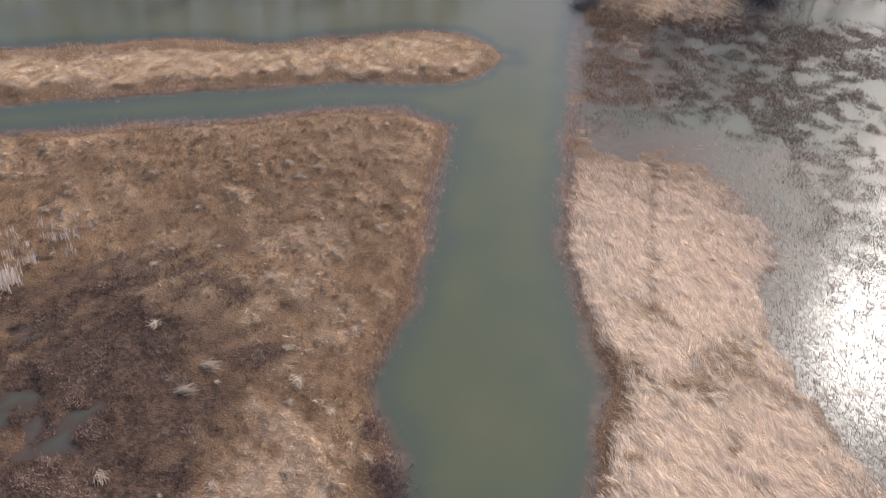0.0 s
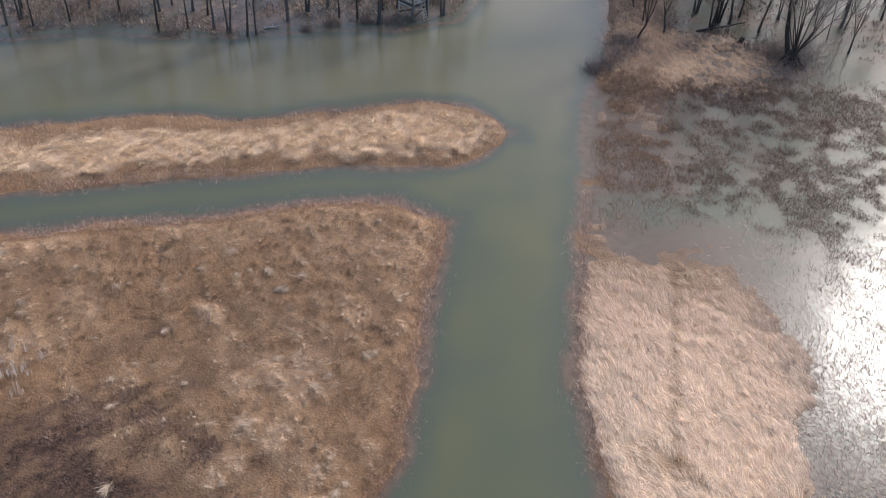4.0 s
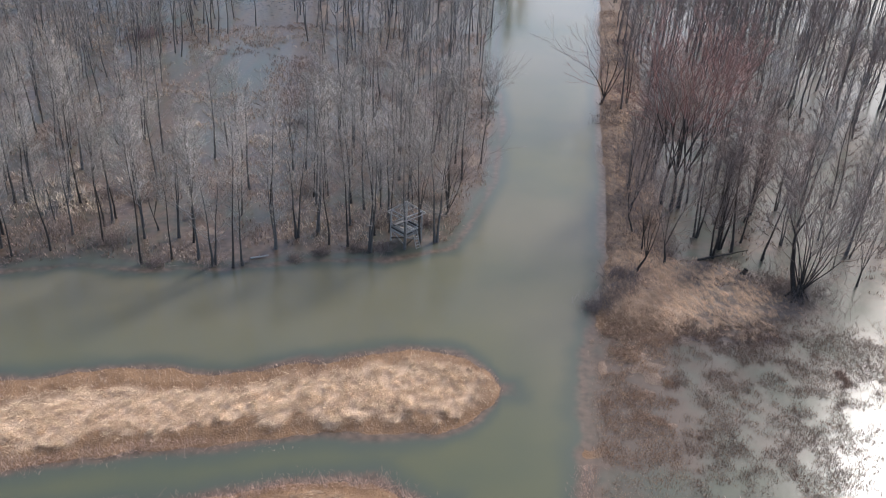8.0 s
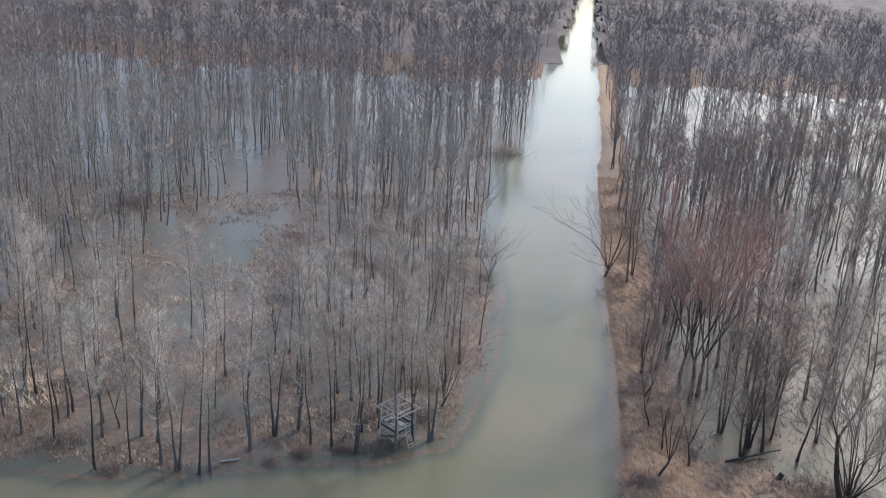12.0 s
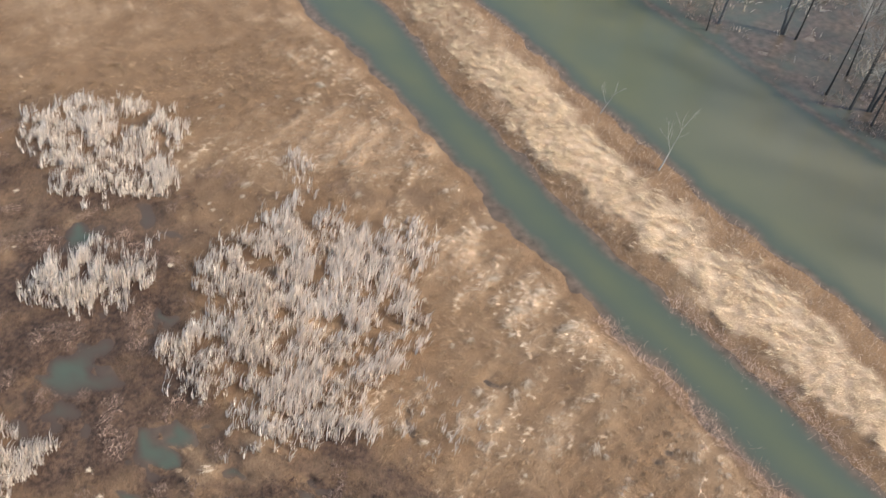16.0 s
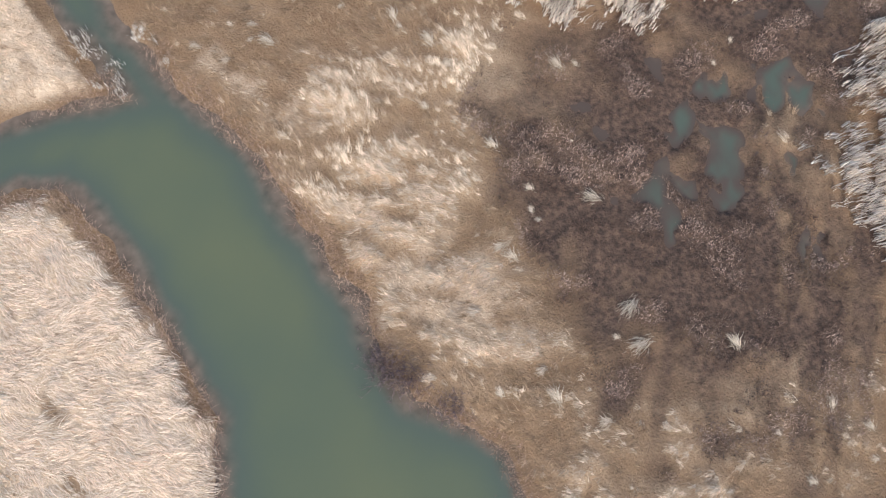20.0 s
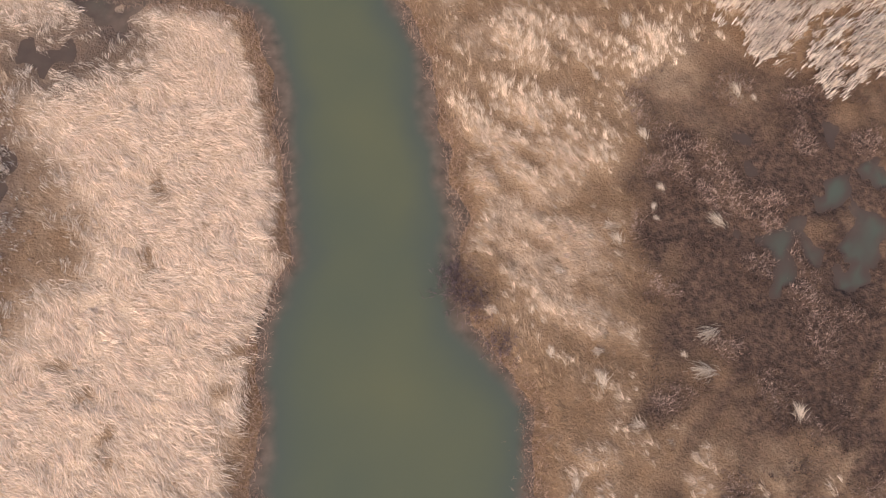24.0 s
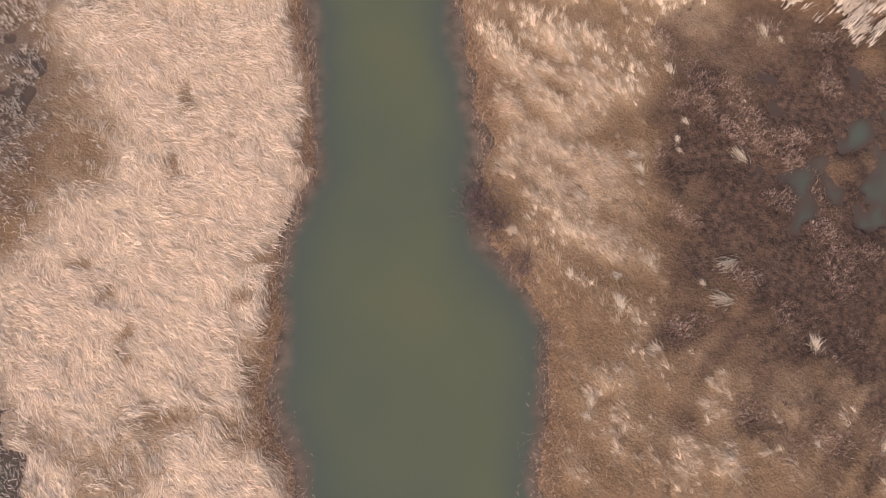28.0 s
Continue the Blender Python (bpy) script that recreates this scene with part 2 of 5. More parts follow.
def straw_weight(x, y):
    """Where pale straw covers the ground."""
    n = fbm(x, y, 3.5, 12)
    e = x - np.interp(y, EB_Y, EB_X)
    edge = np.interp(y, [6, 9, 14, 19, 23, 28, 35, 42, 51, 58, 64], [21, 20.8, 20, 17.5, 21.5, 27, 24.5, 25, 27, 25, 18])
    east = ramp(e + n * 1.1 + 0.6 * ramp(y, 38, 48), 0.6, 1.4) * (1 - ramp(x - edge + n * 2.4 + 1.2 * streaks(x, y, 0.7, 57), -2.8, 2.4)) * ramp(y + 0.42 * x, 9.5, 11) * (1 - 0.55 * ramp(y + 6 * n, 46, 64)) * (1 - ramp(y + 6 * n, 55, 67)) * (1 - 0.6 * trail(x, y)) * (1 - 0.7 * ramp(streaks(x, y, 1.1, 49), 0.0, 0.45) * ramp(y, 32, 36) * (1 - ramp(y, 41, 45)))
    lower, upper = np.interp(x, IS_X, IS_Y), np.interp(x, IN_X, IN_Y)
    along = (y - lower) / np.maximum(upper - lower, 0.5)
    rag = fbm(x, y, 1.3, 42)
    island = ramp(along + 0.12 * n + 0.16 * rag, 0.15, 0.28) * (1 - ramp(along + 0.22 * n + 0.12 * rag, 0.55, 0.8 + 0.1 * ramp(x, -25, -5))) * (along > 0) * (along < 1) * (1 - 0.75 * ramp(-x, 62, 72) * (1 - ramp(-x, 88, 100))) * (1 - 0.85 * ramp(x + 1.5 * rag, 1.8, 5.0))
    w = np.interp(y, CH_Y, CH_W) - x
    near = ramp(w + 0.9 * n, 1.2, 3.0) * (1 - ramp(w + 2.2 * n, 6, 10)) * ramp(y, 2, 7) * (1 - ramp(y + 3 * n, 27, 34))
    near = near * ramp(fbm(x, y, 3.2, 44) + 0.5 * fbm(x, y, 1.1, 46), 0.1, 0.7) * 0.55
    mound = blob(x + n, y + n, 26.5, 95.5, 9.5, 6.5, 0.4) * 0.8
    shore = ramp(e, 0.3, 1.2) * (1 - ramp(e + 2 * n, 4.0, 6.5)) * ramp(y, 96, 104) * 0.5
    south = ramp(4.6 - 0.42 * x - y, 0.8, 1.8) * (x > 2)
    for gx_, gy_, a_, b_ in ((17.0, 7.2, 3.0, 1.5), (19.2, 20.3, 1.0, 1.2), (22.8, 14.4, 2.2, 3.2), (13.8, 17.1, 0.3, 0.75), (14.8, 21.1, 0.35, 0.8), (20.0, 26.1, 0.6, 0.4), (18.9, 27.9, 0.5, 0.35), (10.9, 27.5, 1.0, 0.3), (12.4, 29.5, 0.6, 0.35), (18.3, 30.4, 0.5, 0.35), (18.5, 31.5, 0.45, 0.35), (12.8, 36.3, 1.0, 0.8), (16.6, 35.0, 1.2, 0.45), (12.2, 33.2, 0.6, 1.2)):
        east = east * (1 - 0.9 * blob(x + 0.5 * n, y + 0.4 * fbm(x, y, 0.9, 47), gx_, gy_, a_ * 1.3, b_ * 1.3, 0.7))
    return np.clip(east + island + near + mound + shore + south, 0, 1)


def tracks(x, y):
    """Two pale ridges that run side by side through the swamp."""
    s = np.clip(((x + 31.5) * 0.655 + (y - 27.5) * 0.755) / 16.5, 0, 1)
    off = (x + 31.5) * 0.755 - (y - 27.5) * 0.655 + 1.6 * fbm(x, y, 3.0, 25) - 1.5 * s * (1 - s)
    inside = ramp(s, 0.0, 0.06) * (1 - ramp(s, 0.85, 1.0))
    return inside * ((1 - ramp(np.abs(off - 0.8), 0.2, 0.5)) + (1 - ramp(np.abs(off + 0.9), 0.2, 0.55)))


def dark_weight(x, y):
    """Where the west meadow is dark: half-flooded swamp, darker patches and diagonal streaks."""
    n = fbm(x, y, 4.5, 17)
    u, v = x + 3.0 * n, y + 3.0 * fbm(x, y, 4.0, 18)
    d = blob(u, v, -20.5, 24, 7.0, 9.0, 0.35) + 0.75 * blob(u, v, -19.5, 31.5, 7.5, 6.5, 0.5) + 0.5 * blob(u, v, -22, 37, 9, 6, 0.5) + blob(u, v, -31, 25, 8, 8, 0.4) + blob(u, v, -41, 22, 9, 8, 0.4) * 0.9 + blob(u, v, -55, 16, 15, 16, 0.4) * 0.8
    d = d + 0.9 * blob(x + n, y, -10.2, 35.6, 1.3, 1.1, 0.6) + 0.8 * blob(x, y + n, -12.6, 26.3, 0.9, 1.3, 0.6) + 0.6 * blob(x, y, -12.3, 41.2, 0.9, 0.7, 0.7) + 0.5 * blob(x + n, y, -18, 37.5, 4.0, 1.2, 0.7)
    d = d + 0.5 * blob(u, v, -17.5, 37, 8, 6, 0.5) + 0.4 * blob(u, v, -48, 30, 14, 9, 0.5)
    # Dark diagonal streaks over the meadow north of the swamp.
    d = d + 0.75 * ramp(fbm((x * 0.79 + y * 0.62) / 4.5, y * 0.79 - x * 0.62, 1.6, 77), 0.12, 0.5) * blob(x, y, -20, 41, 12, 10, 0.5) + 0.5 * blob(u, v, -7.3, 49.2, 2.2, 0.9, 0.6) + 0.35 * ramp(fbm(x, y, 7, 23), 0.3, 0.7)
    d = d + 0.5 * (1 - ramp(np.abs(fbm(x, y, 11, 27) + 0.3 * fbm(x, y, 2.5, 29)), 0.02, 0.14)) * ramp(y, 30, 40) * (x < 0) * ramp(fbm(x, y, 8, 33), -0.3, 0.3)
    d = d + 0.5 * blob(u, v, -14.6, 22, 1.4, 3.5, 0.6) + 0.8 * blob(u, v, 17, 6.3, 5.0, 2.8, 0.4) + 0.8 * blob(x, y, 25.5, 14, 4, 7, 0.4)
    return np.clip(d * (0.72 + 0.55 * fbm(x, y, 2.2, 19)), 0, 1) * (1 - 0.45 * tracks(x, y))


REEDS = [(-39, 39.5, 10.5, 9.0, -0.25), (-31, 13.8, 8.2, 6.4, 0.2), (-62, 27.5, 8.0, 5.6, 0.3), (-46.5, 25.3, 3.4, 5.0, 0.2), (23.8, 14.0, 3.0, 5.5, 0.0), (1.0, 1.4, 1.2, 2.6, 0), (-27.5, 45.0, 3.6, 2.6, 0.2), (-2.3, 2.6, 0.9, 2.6, 0.1), (-54.7, 42.2, 2.4, 1.6, 0.0)]


# ---- materials ----
def material(name, rough=0.8):
    m = bpy.data.materials.new(name)
    m.use_nodes = True
    bsdf = m.node_tree.nodes["Principled BSDF"]
    bsdf.inputs["Roughness"].default_value = rough
    bsdf.inputs["Specular IOR Level"].default_value = 0.25
    return m, m.node_tree, bsdf


def node(tree, kind, **values):
    n = tree.nodes.new(kind)
    for key, value in values.items():
        n.inputs[key.replace("_", " ")].default_value = value
    return n


def mix_rgb(tree, factor, a, b, blend="MIX"):
    n = tree.nodes.new("ShaderNodeMix")
    n.data_type, n.blend_type = "RGBA", blend
    for slot, value in ((0, factor), (6, a), (7, b)):
        if isinstance(value, bpy.types.NodeSocket):
            tree.links.new(value, n.inputs[slot])
        elif slot == 0:
            n.inputs[0].default_value = value
        else:
            n.inputs[slot].default_value = (*value, 1)
    return n.outputs[2]


def noise_fac(tree, scale, detail=4.0, low=0.3, high=0.7, coords=None):
    n = node(tree, "ShaderNodeTexNoise", Scale=scale, Detail=detail)
    if coords is None:
        coords = tree.nodes.new("ShaderNodeNewGeometry").outputs["Position"]
    tree.links.new(coords, n.inputs["Vector"])
    r = tree.nodes.new("ShaderNodeMapRange")
    r.inputs["From Min"].default_value, r.inputs["From Max"].default_value = low, high
    tree.links.new(n.outputs["Fac"], r.inputs["Value"])
    return r.outputs[0]


def add_bump(tree, bsdf, scale, strength, distance):
    geo = tree.nodes.new("ShaderNodeNewGeometry")
    n = node(tree, "ShaderNodeTexNoise", Scale=scale, Detail=6.0)
    tree.links.new(geo.outputs["Position"], n.inputs["Vector"])
    b = node(tree, "ShaderNodeBump", Strength=strength, Distance=distance)
    tree.links.new(n.outputs["Fac"], b.inputs["Height"])
    tree.links.new(b.outputs[0], bsdf.inputs["Normal"])


def ground_material():
    m, t, bsdf = material("marsh_soil", 0.9)
    zone = t.nodes.new("ShaderNodeAttribute")
    zone.attribute_name = "zone"
    parts = t.nodes.new("ShaderNodeSeparateColor")
    t.links.new(zone.outputs["Color"], parts.inputs[0])
    tufts = t.nodes.new("ShaderNodeAttribute")
    tufts.attribute_name = "tuft"
    brown = mix_rgb(t, noise_fac(t, 0.45, 5.0), (0.16, 0.089, 0.047), (0.32, 0.192, 0.105))
    brown = mix_rgb(t, noise_fac(t, 14.0, 6.0), brown, (0.19, 0.108, 0.058))
    cream = mix_rgb(t, noise_fac(t, 11.0, 6.0), (0.36, 0.222, 0.125), (0.60, 0.415, 0.262))
    brown = mix_rgb(t, tufts.outputs["Fac"], brown, cream)
    straw = mix_rgb(t, noise_fac(t, 6.0), (0.66, 0.48, 0.33), (0.52, 0.36, 0.24))
    dark = mix_rgb(t, noise_fac(t, 3.0, 6.0), (0.036, 0.022, 0.016), (0.135, 0.078, 0.051))
    silt = mix_rgb(t, noise_fac(t, 1.2), (0.12, 0.091, 0.073), (0.25, 0.193, 0.153))
    colour = mix_rgb(t, parts.outputs["Red"], brown, straw)
    colour = mix_rgb(t, parts.outputs["Green"], colour, dark)
    colour = mix_rgb(t, parts.outputs["Blue"], colour, silt)
    t.links.new(colour, bsdf.inputs["Base Color"])
    add_bump(t, bsdf, 7.0, 0.8, 0.12)
    return m


def water_material():
    m, t, bsdf = material("murky_water", 0.06)
    depth = t.nodes.new("ShaderNodeAttribute")
    depth.attribute_name = "depth"
    murk = t.nodes.new("ShaderNodeMapRange")
    murk.interpolation_type = "SMOOTHSTEP"
    murk.inputs["From Min"].default_value, murk.inputs["From Max"].default_value = -0.02, 0.42
    t.links.new(depth.outputs["Fac"], murk.inputs["Value"])
    body = t.nodes.new("ShaderNodeBsdfDiffuse")
    olive_reflection = t.nodes.new("ShaderNodeAttribute")
    olive_reflection.attribute_name = "olive_reflection"
    deep = mix_rgb(t, noise_fac(t, 0.09, 2.0), (0.081, 0.092, 0.061), (0.112, 0.112, 0.061))
    # North channel: olive-brown water, with the trees' yellowish reflections put into its colour.
    deep = mix_rgb(t, olive_reflection.outputs["Fac"], deep, (0.158, 0.140, 0.092))
    shoal = mix_rgb(t, noise_fac(t, 1.3, 5.0), (0.085, 0.060, 0.043), (0.18, 0.125, 0.09))
    mire = t.nodes.new("ShaderNodeAttribute")
    mire.attribute_name = "mire"
    shoal = mix_rgb(t, mire.outputs["Fac"], shoal, (0.080, 0.054, 0.041))
    shelf = t.nodes.new("ShaderNodeMapRange")
    shelf.interpolation_type = "SMOOTHSTEP"
    shelf.inputs["From Min"].default_value, shelf.inputs["From Max"].default_value = 0.1, 1.2
    t.links.new(depth.outputs["Fac"], shelf.inputs["Value"])
    deep = mix_rgb(t, shelf.outputs[0], (0.074, 0.084, 0.064), deep)
    t.links.new(mix_rgb(t, murk.outputs[0], shoal, deep), body.inputs["Color"])
    gloss = t.nodes.new("ShaderNodeBsdfGlossy")
    calm = t.nodes.new("ShaderNodeMapRange")
    calm.inputs["From Min"].default_value, calm.inputs["From Max"].default_value = 0.05, 0.5
    calm.inputs["To Min"].default_value, calm.inputs["To Max"].default_value = 0.24, 0.11
    t.links.new(depth.outputs["Fac"], calm.inputs["Value"])
    t.links.new(calm.outputs[0], gloss.inputs["Roughness"])
    fres = node(t, "ShaderNodeFresnel", IOR=1.33)
    bump = node(t, "ShaderNodeBump", Strength=0.12, Distance=0.05)
    rip = node(t, "ShaderNodeTexNoise", Scale=1.6, Detail=3.0)
    geo = t.nodes.new("ShaderNodeNewGeometry")
    t.links.new(geo.outputs["Position"], rip.inputs["Vector"])
    t.links.new(rip.outputs["Fac"], bump.inputs["Height"])
    t.links.new(bump.outputs[0], gloss.inputs["Normal"])
    top = t.nodes.new("ShaderNodeMixShader")
    t.links.new(fres.outputs[0], top.inputs[0])
    t.links.new(body.outputs[0], top.inputs[1])
    t.links.new(gloss.outputs[0], top.inputs[2])
    t.links.new(top.outputs[0], t.nodes["Material Output"].inputs["Surface"])
    return m


def blade_material(name):
    """Dry stems and leaves: each blade's own tint, varied from blade to blade."""
    m, t, bsdf = material(name, 0.65)
    tint = t.nodes.new("ShaderNodeAttribute")
    tint.attribute_name = "tint"
    geo = t.nodes.new("ShaderNodeNewGeometry")
    vary = t.nodes.new("ShaderNodeMapRange")
    vary.inputs["To Min"].default_value, vary.inputs["To Max"].default_value = 0.82, 1.18
    t.links.new(geo.outputs["Random Per Island"], vary.inputs["Value"])
    scaled = t.nodes.new("ShaderNodeVectorMath")
    scaled.operation = "SCALE"
    t.links.new(tint.outputs["Color"], scaled.inputs[0])
    t.links.new(vary.outputs[0], scaled.inputs["Scale"])
    t.links.new(scaled.outputs[0], bsdf.inputs["Base Color"])
    thin = t.nodes.new("ShaderNodeBsdfTranslucent")
    warm = node(t, "ShaderNodeGamma", Gamma=1.6)
    t.links.new(scaled.outputs[0], warm.inputs["Color"])
    t.links.new(warm.outputs[0], thin.inputs["Color"])
    both = t.nodes.new("ShaderNodeMixShader")
    both.inputs[0].default_value = 0.16
    t.links.new(bsdf.outputs[0], both.inputs[1])
    t.links.new(thin.outputs[0], both.inputs[2])
    t.links.new(both.outputs[0], t.nodes["Material Output"].inputs["Surface"])
    return m


def bark_material(name, a, b, scale=5.0):
    m, t, bsdf = material(name, 0.85)
    bsdf.inputs["Specular IOR Level"].default_value = 0.08
    info = t.nodes.new("ShaderNodeObjectInfo")
    base = mix_rgb(t, noise_fac(t, scale), a, b)
    base = mix_rgb(t, info.outputs["Random"], base, tuple(0.6 * (p + q) / 2 for p, q in zip(a, b)))
    t.links.new(base, bsdf.inputs["Base Color"])
    add_bump(t, bsdf, scale * 6, 0.5, 0.03)
    return m


SOIL, WATER, BLADE = ground_material(), water_material(), blade_material("dry_grass")
BARK = bark_material("grey_bark", (0.095, 0.086, 0.079), (0.18, 0.167, 0.155))
DARK_BARK = bark_material("dark_bark", (0.05, 0.043, 0.038), (0.115, 0.099, 0.087))
TWIG = bark_material("grey_twigs", (0.34, 0.300, 0.262), (0.50, 0.452, 0.40), 1.0)
RED_TWIG = bark_material("reddish_twigs", (0.36, 0.19, 0.155), (0.48, 0.275, 0.23), 1.0)
BROWN_TWIG = bark_material("brown_twigs", (0.25, 0.188, 0.16), (0.37, 0.29, 0.247), 1.0)
# TWIG a fifth darker: the dense wood's shade is put into the colour.
MID_TWIG = bark_material("shaded_grey_twigs", (0.27, 0.236, 0.208), (0.40, 0.358, 0.318), 1.0)
# Greyed for distance: the far mist is put into the twig colour.
FAR_TWIG = bark_material("far_hazy_twigs", (0.20, 0.168, 0.157), (0.31, 0.265, 0.25), 0.3)
PALE_WOOD = bark_material("bleached_wood", (0.40, 0.37, 0.33), (0.58, 0.54, 0.49), 4.0)
GREY_WOOD = bark_material("weathered_boards", (0.34, 0.33, 0.31), (0.52, 0.50, 0.47), 6.0)


# ---- mesh helpers ----
def mesh_from(name, verts, loops, starts, mat, smooth=False):
    me = bpy.data.meshes.new(name)
    me.vertices.add(len(verts))
    me.vertices.foreach_set("co", np.ascontiguousarray(verts, dtype=np.float32).ravel())
    me.loops.add(len(loops))
    me.loops.foreach_set("vertex_index", np.ascontiguousarray(loops, dtype=np.int32))
    me.polygons.add(len(starts))
    me.polygons.foreach_set("loop_start", np.ascontiguousarray(starts, dtype=np.int32))
    if smooth:
        me.polygons.foreach_set("use_smooth", np.ones(len(starts), dtype=bool))
    me.update(calc_edges=True)
    me.materials.append(mat)
    return me


def set_colour(me, name, rgb):
    data = np.ones((len(rgb), 4), dtype=np.float32)
    data[:, :3] = rgb
    me.attributes.new(name, "FLOAT_COLOR", "POINT").data.foreach_set("color", data.ravel())


def tube_arrays(p0, p1, r0, r1, sides):
    """Tapered tubes from p0 to p1: the vertices and the quads."""
    p0, p1 = np.asarray(p0, float), np.asarray(p1, float)
    axis = p1 - p0
    axis = axis / (np.linalg.norm(axis, axis=1, keepdims=True) + 1e-9)
    ref = np.where(np.abs(axis[:, 2:]) > 0.9, [[1.0, 0, 0]], [[0, 0, 1.0]])
    u = np.cross(axis, ref)
    u = u / (np.linalg.norm(u, axis=1, keepdims=True) + 1e-9)
    v = np.cross(axis, u)
    ang = np.arange(sides) / sides * 2 * np.pi
    ring = u[:, None] * np.cos(ang)[None, :, None] + v[:, None] * np.sin(ang)[None, :, None]
    low = p0[:, None] + ring * np.asarray(r0)[:, None, None]
    top = p1[:, None] + ring * np.asarray(r1)[:, None, None]
    verts = np.concatenate([low, top], 1).reshape(-1, 3)
    k = np.arange(sides)
    quad = np.stack([k, (k + 1) % sides, (k + 1) % sides + sides, k + sides], 1)
    quads = (np.arange(len(p0)) * 2 * sides)[:, None, None] + quad[None]
    return verts, quads.reshape(-1, 4)


def spike_arrays(p0, p1, r0):
    """Three-sided twigs that end in a point."""
    v, _ = tube_arrays(p0, p1, r0, np.zeros(len(p0)), 3)
    v = v.reshape(-1, 6, 3)[:, :4]
    tri = np.array([[0, 1, 3], [1, 2, 3], [2, 0, 3]])
    tris = (np.arange(len(v)) * 4)[:, None, None] + tri[None]
    return v.reshape(-1, 3), tris.reshape(-1, 3)


def poly_mesh(name, pieces, mat, smooth=False):
    """One mesh of several (vertices, faces) arrays."""
    verts, loops, sizes, base = [], [], [], 0
    for v, f in pieces:
        verts.append(v)
        loops.append((f + base).ravel())
        sizes.append(np.full(len(f), f.shape[1]))
        base += len(v)
    sizes = np.concatenate(sizes)
    return mesh_from(name, np.concatenate(verts), np.concatenate(loops), np.r_[0, np.cumsum(sizes)[:-1]], mat, smooth)


def part(name, me, parent, label=""):
    ob = new(name, me)
    ob.parent = parent
    return tagged(ob, label)


def beam_bm(bm, a, b, w, h):
    """A squared timber from a to b with lightly broken edges."""
    a, b = Vector(a), Vector(b)
    m = Matrix.Translation((a + b) / 2) @ (b - a).to_track_quat("Z", "Y").to_matrix().to_4x4() @ Matrix.Diagonal((w, h, (b - a).length, 1))
    made = bmesh.ops.create_cube(bm, size=1, matrix=m)["verts"]
    edges = list({e for v in made for e in v.link_edges})
    bmesh.ops.bevel(bm, geom=edges, offset=min(w, h) * 0.12, segments=1, affect="EDGES")


def beam(name, a, b, w, h, mat, parent, label=""):
    bm = bmesh.new()
    beam_bm(bm, a, b, w, h)
    me = bpy.data.meshes.new(name)
    bm.to_mesh(me)
    bm.free()
    me.materials.append(mat)
    return part(name, me, parent, label)


rng = np.random.default_rng(7)


# ---- ground and water ----
def axis_steps(lo, fine_lo, fine_hi, hi, step):
    fine = np.arange(fine_lo, fine_hi + step / 2, step)
    up, down, s = [], [], step
    v = fine_hi
    while v < hi:
        s = min(s * 1.12, 60)
        v += s
        up.append(v)
    v, s = fine_lo, step
    while v > lo:
        s = min(s * 1.12, 60)
        v -= s
        down.append(v)
    return np.r_[down[::-1], fine, up]


def sheet(name, xs, ys, zfun, mat, keep=None):
    gx, gy = np.meshgrid(xs, ys)
    x, y = gx.ravel(), gy.ravel()
    z = zfun(x, y)
    nx, ny = len(xs), len(ys)
    i = (np.arange(ny - 1)[:, None] * nx + np.arange(nx - 1)[None]).ravel()
    quads = np.stack([i, i + 1, i + nx + 1, i + nx], 1)
    if keep is not None:
        quads = quads[keep(x, y)[quads].any(1)]
    me = mesh_from(name, np.stack([x, y, z], 1), quads.ravel(), np.arange(len(quads)) * 4, mat, True)
    return me, x, y


XS = axis_steps(-1800, -72, 40, 1800, 0.36)
YS = axis_steps(-900, -4, 104, 2600, 0.36)
ground_me, gx, gy = sheet("ground", XS, YS, height, SOIL)
gz = np.empty(3 * len(gx), np.float32)
ground_me.vertices.foreach_get("co", gz)
gz = gz[2::3]
gdark, gwet = dark_weight(gx, gy), wet_weight(gx, gy)
zones = np.stack([straw_weight(gx, gy), gdark, np.maximum((1 - ramp(gz, -0.14, 0.0)) * (1 - gdark), 0.75 * gwet)], 1)
wooded = ((gy > np.interp(gx, NS_X, NS_Y)) & (gx < np.interp(gy, NB_Y, NB_X))) | ((gy > 130) & (gx > np.interp(gy, EB_Y, EB_X) + 7))
strip = ramp(gy, 98, 106) * (gx > np.interp(gy, EB_Y, EB_X)) * (gx < np.interp(gy, EB_Y, EB_X) + 9)
zones[:, 2] = np.maximum.reduce([zones[:, 2], 0.9 * wooded, 0.6 * strip])
zones[:, 1] = np.maximum(zones[:, 1], 0.8 * wooded * np.maximum(ramp(gy, 230, 330), ramp(-gx, 140, 240)))
zones[:, 2] = np.minimum(zones[:, 2], 1 - 0.8 * np.maximum(ramp(gy, 230, 330), ramp(-gx, 140, 240)))
zones[:, 0] = zones[:, 0] * (1 - 0.4 * np.minimum(gwet, 1))
set_colour(ground_me, "zone", zones)
ground_me.attributes.new("tuft", "FLOAT", "POINT").data.foreach_set("value", (tuft(gx, gy) * (gy < 68)).astype(np.float32))
ground = tagged(new("ground", ground_me), "brown marsh soil with straw and mud, flooded in places", "ground", kind="structure")
WXS, WYS = axis_steps(-1800, -72, 40, 1800, 0.55), axis_steps(-900, -4, 104, 2600, 0.55)
water_me, wx, wy = sheet("water", WXS, WYS, lambda x, y: 0 * x, WATER)
water_me.attributes.new("depth", "FLOAT", "POINT").data.foreach_set("value", (-height(wx, wy)).astype(np.float32))
